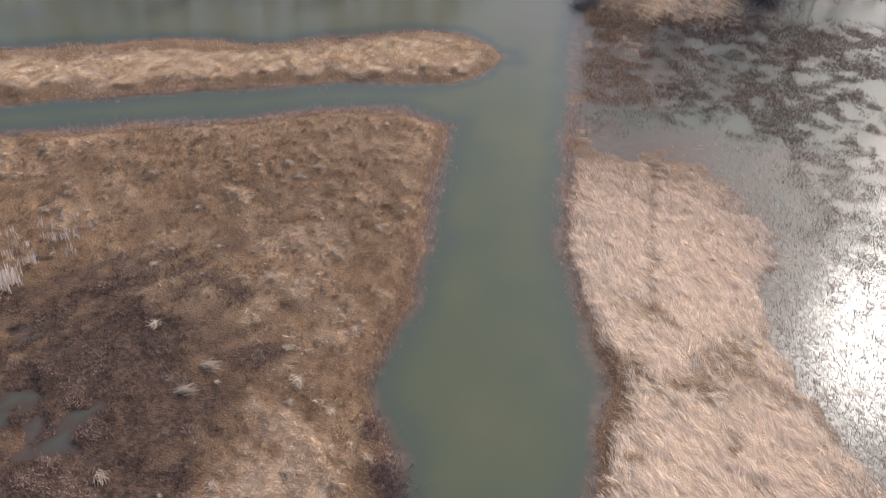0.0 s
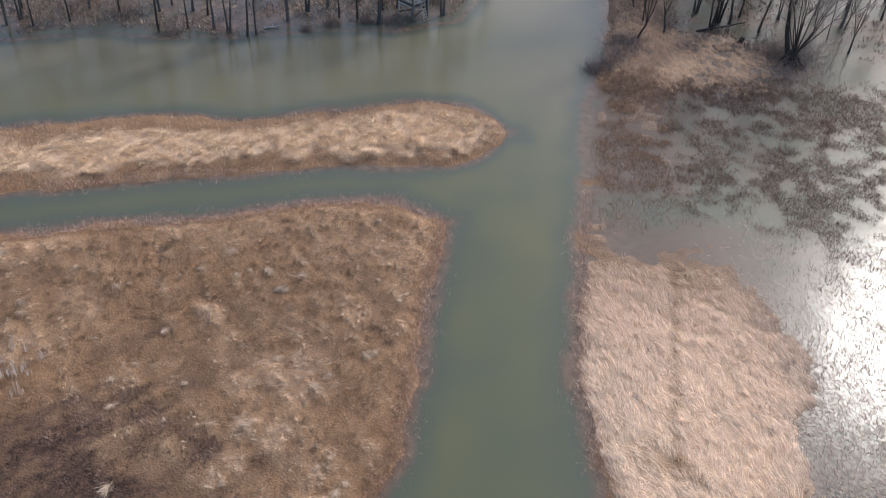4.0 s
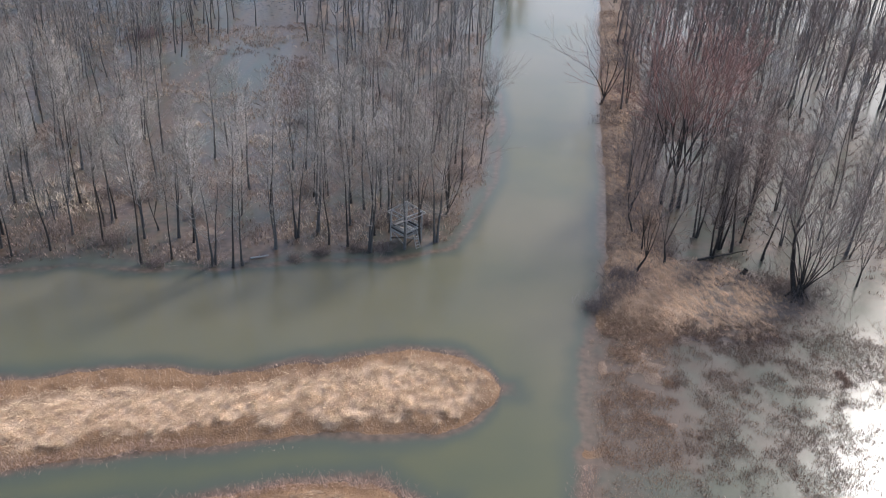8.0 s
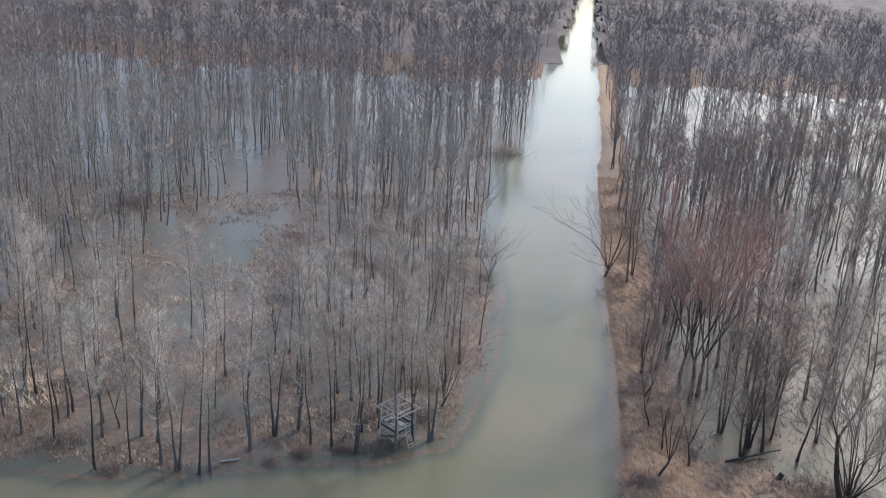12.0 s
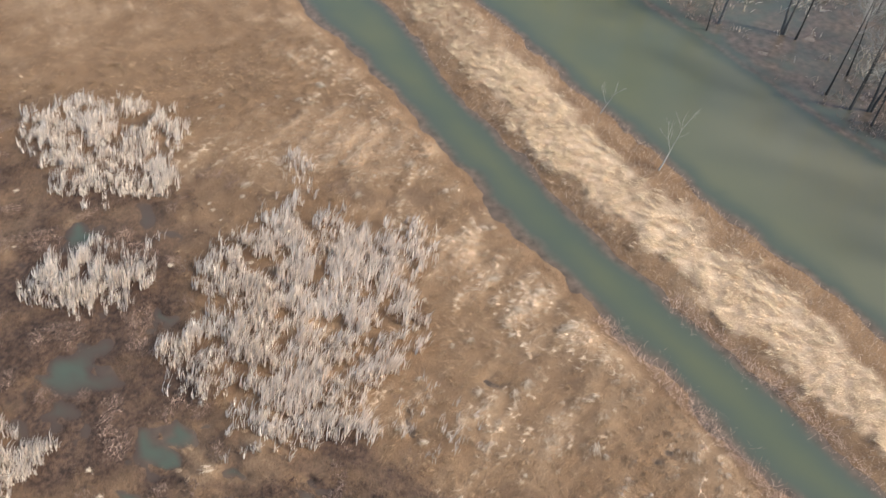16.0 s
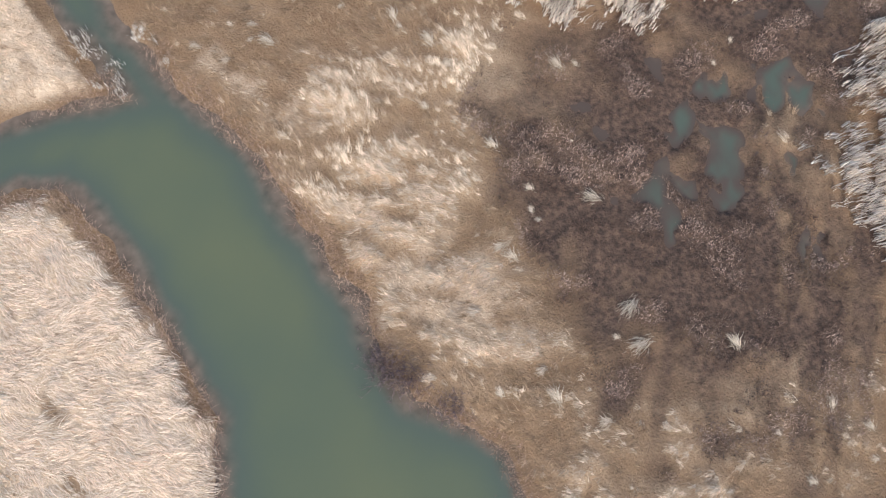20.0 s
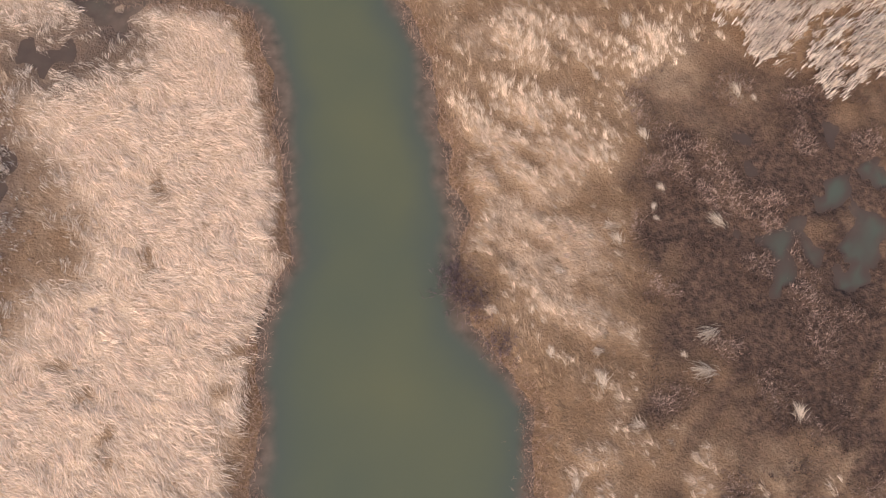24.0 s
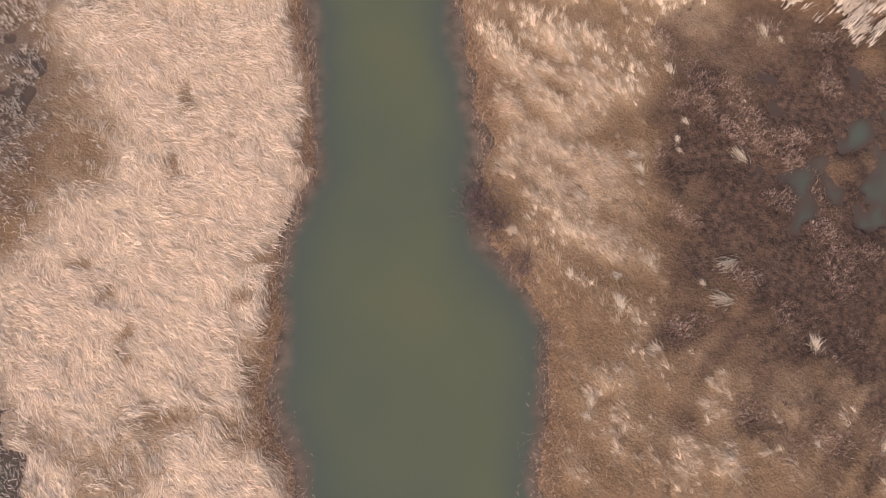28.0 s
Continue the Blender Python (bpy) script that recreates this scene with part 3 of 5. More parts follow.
# Where the olive-brown tint and painted tree reflections lie, north of the island.
water_me.attributes.new("olive_reflection", "FLOAT", "POINT").data.foreach_set("value", (ramp(wy, 66, 92) * ramp(fbm(wx, wy, 24.0, 161, 2) + 0.25 * fbm(wx, wy, 7.0, 163), -0.9, 0.6)).astype(np.float32))
water_me.attributes.new("mire", "FLOAT", "POINT").data.foreach_set("value", np.maximum(dark_weight(wx, wy) * (wx < 5), 0.8 * ramp(wx, 12, 18) * (1 - ramp(wy, 94, 100))).astype(np.float32))
water = tagged(new("water", water_me), "still murky grey-green water of marsh channels", "water", kind="structure")


# ---- dry grass ----
def scatter(n, box, weight):
    """Up to n random places in a box x0, x1, y0, y1, kept by the weight there."""
    x, y = rng.uniform(box[0], box[1], n), rng.uniform(box[2], box[3], n)
    keep = rng.random(n) < weight(x, y)
    return x[keep], y[keep]


def clumped(x, y, each, spread):
    """Several blades round each place; also the index of the place."""
    k = np.repeat(np.arange(len(x)), each)
    return x[k] + rng.normal(0, spread, len(k)), y[k] + rng.normal(0, spread, len(k)), k


def blade_mesh(name, x, y, z, az, lean, length, width, tint, droop=1.5):
    n = len(x)
    d = np.stack([np.cos(az), np.sin(az), np.zeros(n)], 1)
    side = np.stack([-np.sin(az), np.cos(az), rng.uniform(-0.5, 0.5, n)], 1) * (width / 2)[:, None]
    up = np.array([[0, 0, 1.0]])
    l1, l2 = (lean * 0.8)[:, None], np.minimum(lean * droop, 1.75)[:, None]
    base = np.stack([x, y, z], 1)
    mid = base + (length * 0.55)[:, None] * (d * np.sin(l1) + up * np.cos(l1))
    tip = mid + (length * 0.45)[:, None] * (d * np.sin(l2) + up * np.cos(l2))
    verts = np.stack([base - side, base + side, mid - side * 0.8, mid + side * 0.8, tip], 1).reshape(-1, 3)
    loops = (np.arange(n) * 5)[:, None] + np.array([0, 1, 3, 2, 2, 3, 4])
    starts = (np.arange(n) * 7)[:, None] + np.array([0, 4])
    me = mesh_from(name, verts, loops.ravel(), starts.ravel(), BLADE)
    set_colour(me, "tint", np.repeat(tint, 5, 0))
    return me


def stem_mesh(name, x, y, z, az, lean, length, width, tint, droop=1.0):
    """Short stiff blades: one slender triangle each."""
    n = len(x)
    side = np.stack([-np.sin(az), np.cos(az), rng.uniform(-0.5, 0.5, n)], 1) * (width / 2)[:, None]
    base = np.stack([x, y, z], 1)
    tip = base + length[:, None] * np.stack([np.cos(az) * np.sin(lean), np.sin(az) * np.sin(lean), np.cos(lean)], 1)
    me = mesh_from(name, np.stack([base - side, base + side, tip], 1).reshape(-1, 3), np.arange(3 * n), np.arange(n) * 3, BLADE)
    set_colour(me, "tint", np.repeat(tint, 3, 0))
    return me


def grass(name, label, x, y, az, lean, length, width, tint, sink=0.03, droop=1.5, make=blade_mesh):
    me = make(name, x, y, np.maximum(height(x, y), -0.05) - sink, az, lean, length, width, tint, droop)
    return tagged(new(name, me), label, "grass", kind="stuff")


def tints(n, a, b, spread=0.12):
    f = rng.random(n)[:, None]
    return (np.array(a) * (1 - f) + np.array(b) * f) * rng.normal(1, spread, n)[:, None].clip(0.5, 1.5)


def straw_mat():
    """Combed, fallen straw: clumps that lie over one another."""
    keep = lambda x, y: straw_weight(x, y) * (height(x, y) > 0.02)
    x, y = scatter(116000, (-75, 40, -6, 104), keep)
    x2, y2 = scatter(26000, (-112, -75, 50, 68), keep)
    x3, y3 = scatter(9000, (18, 40, 104, 200), keep)
    x, y = np.r_[x, x2, x3], np.r_[y, y2, y3]
    n = len(x)
    w = straw_weight(x, y)
    east = x > np.interp(y, EB_Y, EB_X)
    island = (y > np.interp(x, IS_X, IS_Y)) & ~east
    az0 = np.where(east, 2.12, np.where(island, -1.75, -0.9)) + 0.65 * fbm(x, y, 3.4, 51) + np.where(island, 0.3, 0.7) * vnoise(x, y, 0.8, 53) + rng.normal(0, 0.16, n)
    hi = rng.uniform(0.0, 0.08, n) + island * 0.08 * ramp(fbm(x, y, 0.9, 58), -0.1, 0.5)
    each = 11
    bx, by, k = clumped(x, y, each, 0.16)
    m = len(bx)
    lean = np.where(island[k], rng.uniform(0.75, 1.25, m), rng.uniform(1.22, 1.53, m))
    tint = np.where(island[k][:, None], tints(m, (0.58, 0.42, 0.26), (0.82, 0.65, 0.45)), np.where(east[k][:, None], tints(m, (0.74, 0.56, 0.41), (0.92, 0.755, 0.59), 0.08), tints(m, (0.60, 0.42, 0.28), (0.85, 0.65, 0.46))))
    wild = (east & (y > 84))[k][:, None]
    fine = np.where((east | island)[k], 1.0, 1.9)
    tint = np.where(wild, tint * [0.84, 0.72, 0.60], tint) * rng.normal(1, 0.09, n)[k][:, None].clip(0.6, 1.4) * (0.8 + 0.2 * w[k])[:, None]
    faded = (east * ramp(y + 3 * fbm(x, y, 4.0, 55), 44, 62) * (y < 80))[k][:, None]
    tint = tint * (1 - faded * (1 - np.array([0.82, 0.74, 0.72])))
    grass("straw", "pale fallen straw lying in combed clumps over the marsh", bx, by, az0[k] + rng.normal(0, 0.17, m) * fine, lean, rng.uniform(0.36, 0.78, m) / fine, rng.uniform(0.015, 0.028, m) / fine ** 0.5, tint, sink=-hi[k])


straw_mat()


def meadow_sedge():
    """Short brown sedge over the rest of the meadows."""
    def weight(x, y):
        dark = dark_weight(x, y)
        return np.clip(1.05 - straw_weight(x, y) - 0.55 * dark, 0.08, 1) * (height(x, y) > 0.03) * (y < 66 - 9 * (x > 8))
    x, y = scatter(72000, (-75, 30, -5, 86), lambda x, y: weight(x, y) * np.where((y > 66) & (x < 8), 1.0, 1.0))
    bx, by, k = clumped(x, y, 6, 0.16)
    m = len(bx)
    dark = dark_weight(bx, by)[:, None]
    patch = (0.5 + 0.5 * fbm(bx, by, 5.0, 61))[:, None]
    tint = tints(m, (0.23, 0.137, 0.078), (0.38, 0.238, 0.138), 0.12) * (0.66 + 0.7 * patch)
    cream = tuft(bx, by)[:, None]
    tint = tint * (1 - cream) + cream * tints(m, (0.40, 0.255, 0.15), (0.64, 0.44, 0.28), 0.12)
    tint = tint * (1 - dark) + dark * tints(m, (0.045, 0.025, 0.017), (0.13, 0.07, 0.045), 0.2)
    grass("sedge", "short reddish-brown dry sedge on wet ground", bx, by, rng.uniform(0, 6.28, m), rng.uniform(0.5, 1.4, m), rng.uniform(0.2, 0.46, m), rng.uniform(0.018, 0.034, m), tint, make=stem_mesh)


meadow_sedge()


def fallen_sedge():
    """Wind-laid bunches of tan sedge, in drifts over the west meadow."""
    def weight(x, y):
        drift = fbm(x, y, 6.0, 63) + 0.6 * streaks(x, y, 0.8, 65)
        return ramp(drift, -0.45, 0.35) * (1 - ramp(dark_weight(x, y), 0.05, 0.4)) * (1 - 0.6 * straw_weight(x, y)) * (height(x, y) > 0.04) * (y < np.interp(x, WM_X, WM_Y) + 60 * (x > 8))
    x, y = scatter(46000, (-75, 22, -5, 67), weight)
    x2, y2 = scatter(11000, (-112, -75, 5, 52), lambda x, y: 0.8 * (height(x, y) > 0.02) * (y < np.interp(x, WM_X, WM_Y)))
    x3, y3 = scatter(36000, (13, 42, 84, 215), lambda x, y: ((x - np.interp(y, EB_Y, EB_X)) > 0.2) * (1 - ramp(x - np.interp(y, EB_Y, EB_X), 4, 9)) * (height(x, y) > -0.08))
    x, y = np.r_[x, x2, x3], np.r_[y, y2, y3]
    n = len(x)
    az0 = -0.9 + 1.6 * fbm(x, y, 5.0, 67) + rng.normal(0, 0.35, n)
    bright = np.where(x < 8, tuft(x, y), 0.5 + 0.5 * fbm(x, y, 2.0, 69))
    bx, by, k = clumped(x, y, 10, 0.13)
    m = len(bx)
    f = bright[k][:, None]
    tint = tints(m, (0.28, 0.167, 0.095), (0.43, 0.272, 0.158), 0.12) * (1 - f) + f * tints(m, (0.56, 0.41, 0.28), (0.84, 0.65, 0.475), 0.1)
    grass("fallen_sedge", "tan sedge laid over by wind in drifts", bx, by, az0[k] + rng.normal(0, 0.3, m), rng.uniform(0.9, 1.45, m), rng.uniform(0.3, 0.65, m), rng.uniform(0.013, 0.024, m), tint, sink=-0.02, make=stem_mesh)


fallen_sedge()


def sedge_tufts():
    """Small cream tufts, each combed one way, where the meadow is palest."""
    x, y = scatter(66000, (-75, 0, 0, 66), lambda x, y: (0.18 + tuft(x, y) ** 1.3) * (1 - ramp(dark_weight(x, y), 0.1, 0.5)) * (height(x, y) > 0.06))
    n = len(x)
    az0 = -0.9 + 1.3 * fbm(x, y, 5.0, 67) + rng.normal(0, 0.3, n)
    size, bright = rng.uniform(0.65, 1.6, n), rng.normal(1, 0.14, n).clip(0.6, 1.35)
    bx, by, k = clumped(x, y, 15, 0.075)
    m = len(bx)
    f = ramp(tuft(x, y) + rng.normal(0, 0.12, n), 0.08, 0.4)[k][:, None]
    tint = (f * tints(m, (0.58, 0.43, 0.30), (0.90, 0.71, 0.53), 0.1) + (1 - f) * tints(m, (0.27, 0.165, 0.093), (0.45, 0.295, 0.175), 0.15)) * bright[k][:, None]
    grass("sedge_tufts", "small cream tufts of sedge combed by the wind", bx, by, az0[k] + rng.normal(0, 0.28, m), rng.uniform(0.75, 1.4, m), rng.uniform(0.3, 0.55, m) * size[k], rng.uniform(0.018, 0.034, m), tint, make=stem_mesh)


sedge_tufts()


def island_fringe():
    x, y = scatter(80000, (-112, 7, 50, 86), lambda x, y: (1 - straw_weight(x, y)) * (height(x, y) > -0.03) * (land_distance(x, y) > -0.3) * (y > np.interp(x, IS_X, IS_Y) - 0.5))
    m = len(x)
    grass("bank_sedge", "brown sedge along the edge of the straw island", x, y, rng.uniform(0, 6.28, m), rng.uniform(0.4, 1.3, m), rng.uniform(0.25, 0.55, m), rng.uniform(0.02, 0.045, m), tints(m, (0.34, 0.235, 0.165), (0.54, 0.395, 0.285), 0.15))


island_fringe()


def bank_fringe():
    """Rusty-brown growth along the water's edge."""
    def weight(x, y):
        d = land_distance(x, y) + 0.5 * fbm(x, y, 1.6, 71)
        return np.where(d > -0.2, 1.0, 0.2 * ramp(y, 34, 44) * ramp(d, -1.6, -0.2)) * (d < 1.1 - 0.3 * ramp(y, 38, 48))
    x, y = scatter(400000, (-32, 18, 2, 70), weight)
    m = len(x)
    # Paler tint northwards: the backlit look of the growth put into its colour.
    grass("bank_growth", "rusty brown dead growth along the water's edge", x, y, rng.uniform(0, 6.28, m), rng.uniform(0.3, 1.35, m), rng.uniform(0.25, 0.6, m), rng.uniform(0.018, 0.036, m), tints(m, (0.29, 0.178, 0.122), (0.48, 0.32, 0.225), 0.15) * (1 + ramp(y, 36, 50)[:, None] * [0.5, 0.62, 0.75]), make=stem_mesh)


bank_fringe()


def swamp_litter():
    """Curled dead leaves and stems in the dark swamp."""
    x, y = scatter(90000, (-72, -9, 0, 46), lambda x, y: ramp(dark_weight(x, y), 0.05, 0.5) * (height(x, y) > -0.03) * ramp(hummock(x, y), -0.25, 0.25))
    top = ramp(hummock(x, y), 0.02, 0.42)
    warm = fbm(x, y, 2.6, 83)
    x, y, k = clumped(x, y, 7, 0.10)
    m = len(x)
    tint = tints(m, (0.046, 0.027, 0.020), (0.125, 0.071, 0.049), 0.2) * (1 - top[k])[:, None] + top[k][:, None] * tints(m, (0.19, 0.118, 0.088), (0.46, 0.315, 0.24), 0.3)
    tint = tint * (1 + 0.45 * warm[k])[:, None]
    grass("swamp_litter", "dark dead stems and leaves in shallow swamp water", x, y, rng.uniform(0, 6.28, m), rng.uniform(0.4, 1.45, m), rng.uniform(0.13, 0.32, m), rng.uniform(0.026, 0.05, m), tint, make=stem_mesh)


swamp_litter()


def reed_bed(cx, cy, rx, ry, turn, n, tall=1.0, wide=1.0):
    """A dense stand of bleached reeds, bent over by the wind."""
    def weight(x, y):
        u, v = x - cx, y - cy
        a, b = u * math.cos(turn) + v * math.sin(turn), v * math.cos(turn) - u * math.sin(turn)
        r = np.sqrt((a / rx) ** 2 + (b / ry) ** 2) + 0.45 * fbm(x, y, 3.0, 91)
        return (1 - ramp(r, 0.7, 1.12)) * ramp(fbm(x, y, 1.2, 95), -0.5, 0.3)
    x, y = scatter(n, (cx - rx * 1.4, cx + rx * 1.4, cy - ry * 1.4, cy + ry * 1.4), weight)
    az0 = 1.5 + 0.8 * fbm(x, y, 4.5, 97)
    bx, by, k = clumped(x, y, 9, 0.12)
    m = len(bx)
    grass("reed_bed", "stand of tall bleached reeds bent over by wind", bx, by, az0[k] + rng.normal(0, 0.55, m), rng.uniform(0.05, 0.42, m), rng.uniform(0.6, 1.4, m) * tall, rng.uniform(0.034, 0.07, m) * wide, tints(m, (0.78, 0.66, 0.55), (0.96, 0.86, 0.76), 0.08), droop=1.9)


for (cx, cy, rx, ry, turn), count, tall, wide in zip(REEDS, (13000, 9000, 4600, 2200, 2000, 260, 130, 150, 160), (1, 1, 1, 1, 0.45, 0.75, 0.7, 0.75, 0.8), (1, 1, 1, 1, 0.5, 0.4, 0.5, 0.4, 0.8)):
    reed_bed(cx, cy, rx, ry, turn, count, tall, wide)


def far_reeds(cx, cy, rx, ry, n):
    x, y = scatter(n, (cx - rx, cx + rx, cy - ry, cy + ry), lambda x, y: blob(x, y, cx, cy, rx, ry))
    bx, by, k = clumped(x, y, 4, 0.15)
    m = len(bx)
    grass("reed_bed", "stand of pale reeds on the far end of the island", bx, by, rng.uniform(-1.5, 0.5, m), rng.uniform(0.2, 0.8, m), rng.uniform(1.0, 2.0, m), rng.uniform(0.04, 0.08, m), tints(m, (0.48, 0.36, 0.22), (0.70, 0.56, 0.38)))


far_reeds(-118, 55, 13, 5, 2600)


def flooded_sedge():
    """Dark brown tussocks that stand in the flooded meadow."""
    def weight(x, y):
        e = x - np.interp(y, EB_Y, EB_X)
        band = ramp(y + 2.5 * fbm(x, y, 4.0, 104) - 4 * (1 - ramp(x, 22, 28)), 61, 67) * (1 - ramp(y, 88, 94)) * ramp(e, 0.5, 2.0) + 0.6 * ramp(x, 27, 33) * ramp(y, 28, 40) * (1 - ramp(y, 86, 92))
        return np.clip(band, 0, 1) * ramp(0.5 * fbm(x, y, 6.0, 101) + 0.8 * fbm(x, y, 1.4, 103), -0.28, 0.15)
    x, y = scatter(125000, (12, 62, 26, 95), weight)
    bx, by, k = clumped(x, y, 9, 0.17)
    m = len(bx)
    near = (bx - np.interp(by, EB_Y, EB_X) < 8)[:, None]
    tint = np.where(near, tints(m, (0.29, 0.18, 0.115), (0.54, 0.375, 0.25), 0.18), tints(m, (0.16, 0.096, 0.064), (0.40, 0.265, 0.18), 0.22))
    grass("flooded_sedge", "dark brown sedge tussocks standing in shallow flood water", bx, by, rng.uniform(0, 6.28, m), rng.uniform(0.35, 1.25, m), rng.uniform(0.16, 0.42, m), rng.uniform(0.028, 0.055, m), tint, make=stem_mesh)
    x, y = scatter(45000, (16, 56, 16, 72), lambda x, y: ramp(x, 20, 25) * ramp(y, 15, 24) * (1 - 0.5 * ramp(x + 6 * fbm(x, y, 5, 105), 30, 48)) * (1 - ramp(y + 5 * fbm(x, y, 4, 106), 58, 68)))
    x2, y2 = scatter(34000, (22, 40, 12, 60), lambda x, y: ramp(x + 3 * fbm(x, y, 4.0, 37), 23, 26) * (1 - ramp(x + 4 * fbm(x, y, 3.0, 109), 31, 40)) * (1 - ramp(y, 50, 60)) * ramp(y, 11, 20))
    x, y = np.r_[x, x2], np.r_[y, y2]
    m = len(x)
    grass("floating_straw", "loose pale straw lying on shallow flood water", x, y, 2.4 + 0.8 * fbm(x, y, 3.0, 107) + rng.normal(0, 0.5, m), np.where(rng.random(m) < 0.25, rng.uniform(0.2, 1.0, m), rng.uniform(1.2, 1.5, m)), rng.uniform(0.22, 0.5, m), rng.uniform(0.02, 0.045, m), tints(m, (0.36, 0.26, 0.20), (0.66, 0.52, 0.42)), sink=-0.03)


flooded_sedge()


def forest_floor():
    """Pale cattails and brown litter between the trees."""
    def weight(x, y):
        west = (x < np.interp(y, NB_Y, NB_X) - 0.5) & (y > np.interp(x, NS_X, NS_Y) + 0.3)
        east = (x - np.interp(y, EB_Y, EB_X) > 0.4) & (y > 98)
        return (west | east) * (np.hypot(x + 4.5, y - 102) > 4.2) * (height(x, y) > -0.26) * ramp(fbm(x, y, 8.0, 111) + 0.5 * fbm(x, y, 2.0, 113), -0.3, 0.3) * (1 - 0.45 * (x > 10))
    x, y = scatter(70000, (-115, 60, 72, 190), weight)
    bx, by, k = clumped(x, y, 4, 0.3)
    m = len(bx)
    cattail = blob(bx, by, -79, 103, 12, 9, 0.5) + blob(bx, by, -46, 112, 7, 9, 0.5) + blob(bx, by, -61, 100, 9, 7, 0.5) + 0.7 * blob(bx, by, -33, 131, 8, 6, 0.6) + 0.5 * blob(bx, by, -12, 112, 9, 8, 0.6)
    pale = np.clip(cattail * ramp(fbm(bx, by, 4.0, 119), -0.5, 0.1) + 0.35 * ramp(fbm(bx, by, 11.0, 117), -0.1, 0.3), 0, 1)[:, None] * (bx < np.interp(by, NB_Y, NB_X))[:, None]
    tint = tints(m, (0.19, 0.13, 0.10), (0.41, 0.295, 0.225), 0.2) * (1 - pale) + pale * tints(m, (0.54, 0.43, 0.32), (0.82, 0.69, 0.54), 0.15)
    grass("forest_undergrowth", "pale cattails and brown litter on the flooded forest floor", bx, by, rng.uniform(0, 6.28, m), rng.uniform(0.2, 1.2, m), 0.35 + 0.85 * pale[:, 0] * rng.random(m) + rng.uniform(0, 0.3, m), rng.uniform(0.05, 0.10, m), tint)


forest_floor()


# ---- tussocks of pale straw ----
def tussock_mesh(seed, n, size):
    global rng
    kept, rng = rng, np.random.default_rng(seed)
    x, y = rng.normal(0, 0.22 * size, n), rng.normal(0, 0.14 * size, n)
    u = np.hypot(x / 0.22, y / 0.14) / size
    az = rng.normal(0, 0.4, n) + 0.6 * y / size
    tint = tints(n, (0.58, 0.435, 0.31), (0.84, 0.68, 0.52), 0.1) * (1 - 0.14 * np.minimum(u, 2.5))[:, None]
    me = blade_mesh("grass_tussock", x, y, 0.02 + 0.12 * size * np.exp(-u), az, rng.uniform(1.0, 1.5, n), rng.uniform(0.3, 0.75, n) * size, rng.uniform(0.014, 0.026, n), tint, 1.5)
    rng = kept
    return me


TUFTS = [tussock_mesh(s, n, z) for s, n, z in ((1, 70, 0.75), (2, 84, 0.9), (3, 96, 1.1), (4, 60, 0.6), (5, 46, 0.6), (6, 60, 0.7))]
MARKED = [(-15, 45.8), (-17.5, 50.3), (-6.9, 46), (-15.3, 52.3), (-9.8, 48.2), (-10.6, 42.6), (-4.5, 63.8), (-9.6, 58), (-22.2, 54.2), (-14, 32.5), (-10.6, 25.3), (-14.3, 20.3), (-7.8, 32.1),
          (-5.1, 31.6), (-13, 34.5), (-16.8, 26.4), (-7.3, 33.8), (-7, 27.3), (-14.3, 23.7), (-2.8, 28.6), (-55, 45.3), (-37.5, 53.6), (-35.2, 56.5), (-48, 53.5), (-62, 48.6), (-54.6, 52.7), (-31.4, 56.9), (-34, 54.2), (-17.1, 37.9)]


def tussocks():
    spots = list(MARKED)
    x, y = scatter(1500, (-70, -3, 4, 62), lambda x, y: (land_distance(x, y) > 1.2) * (1 - dark_weight(x, y)) * (height(x, y) > 0.05) * 0.24 * (1 - ramp(tuft(x, y), 0.2, 0.5)))
    spots += list(zip(x, y))
    first_dark = len(spots)
    x, y = scatter(420, (-18.5, -13.2, 17, 26), lambda x, y: dark_weight(x, y) * ramp(fbm(x, y, 3.5, 131), -0.1, 0.4) * (height(x, y) > 0.04) * 0.6)
    spots += list(zip(x, y))
    for n, (x, y) in enumerate(spots[:290]):
        ob = new("grass_tussock", TUFTS[(n * 7 + n // 3) % 4 if n < first_dark else 4 + n % 2])
        k = rng.uniform(0.8, 1.25) if n < len(MARKED) else rng.uniform(0.45, 1.0) if n < first_dark else rng.uniform(0.35, 0.75)
        ob.matrix_world = pose(x, y, max(0.0, float(height(np.array([x]), np.array([y]))[0])), 0, 0, -60 + 90 * float(fbm(np.array([x]), np.array([y]), 6.0, 67)[0]) + rng.uniform(-40, 40)) @ Matrix.Scale(k, 4)
        tagged(ob, "bleached straw tussock standing in the brown meadow", "grass tussock", "straw tussocks on the meadow")


tussocks()


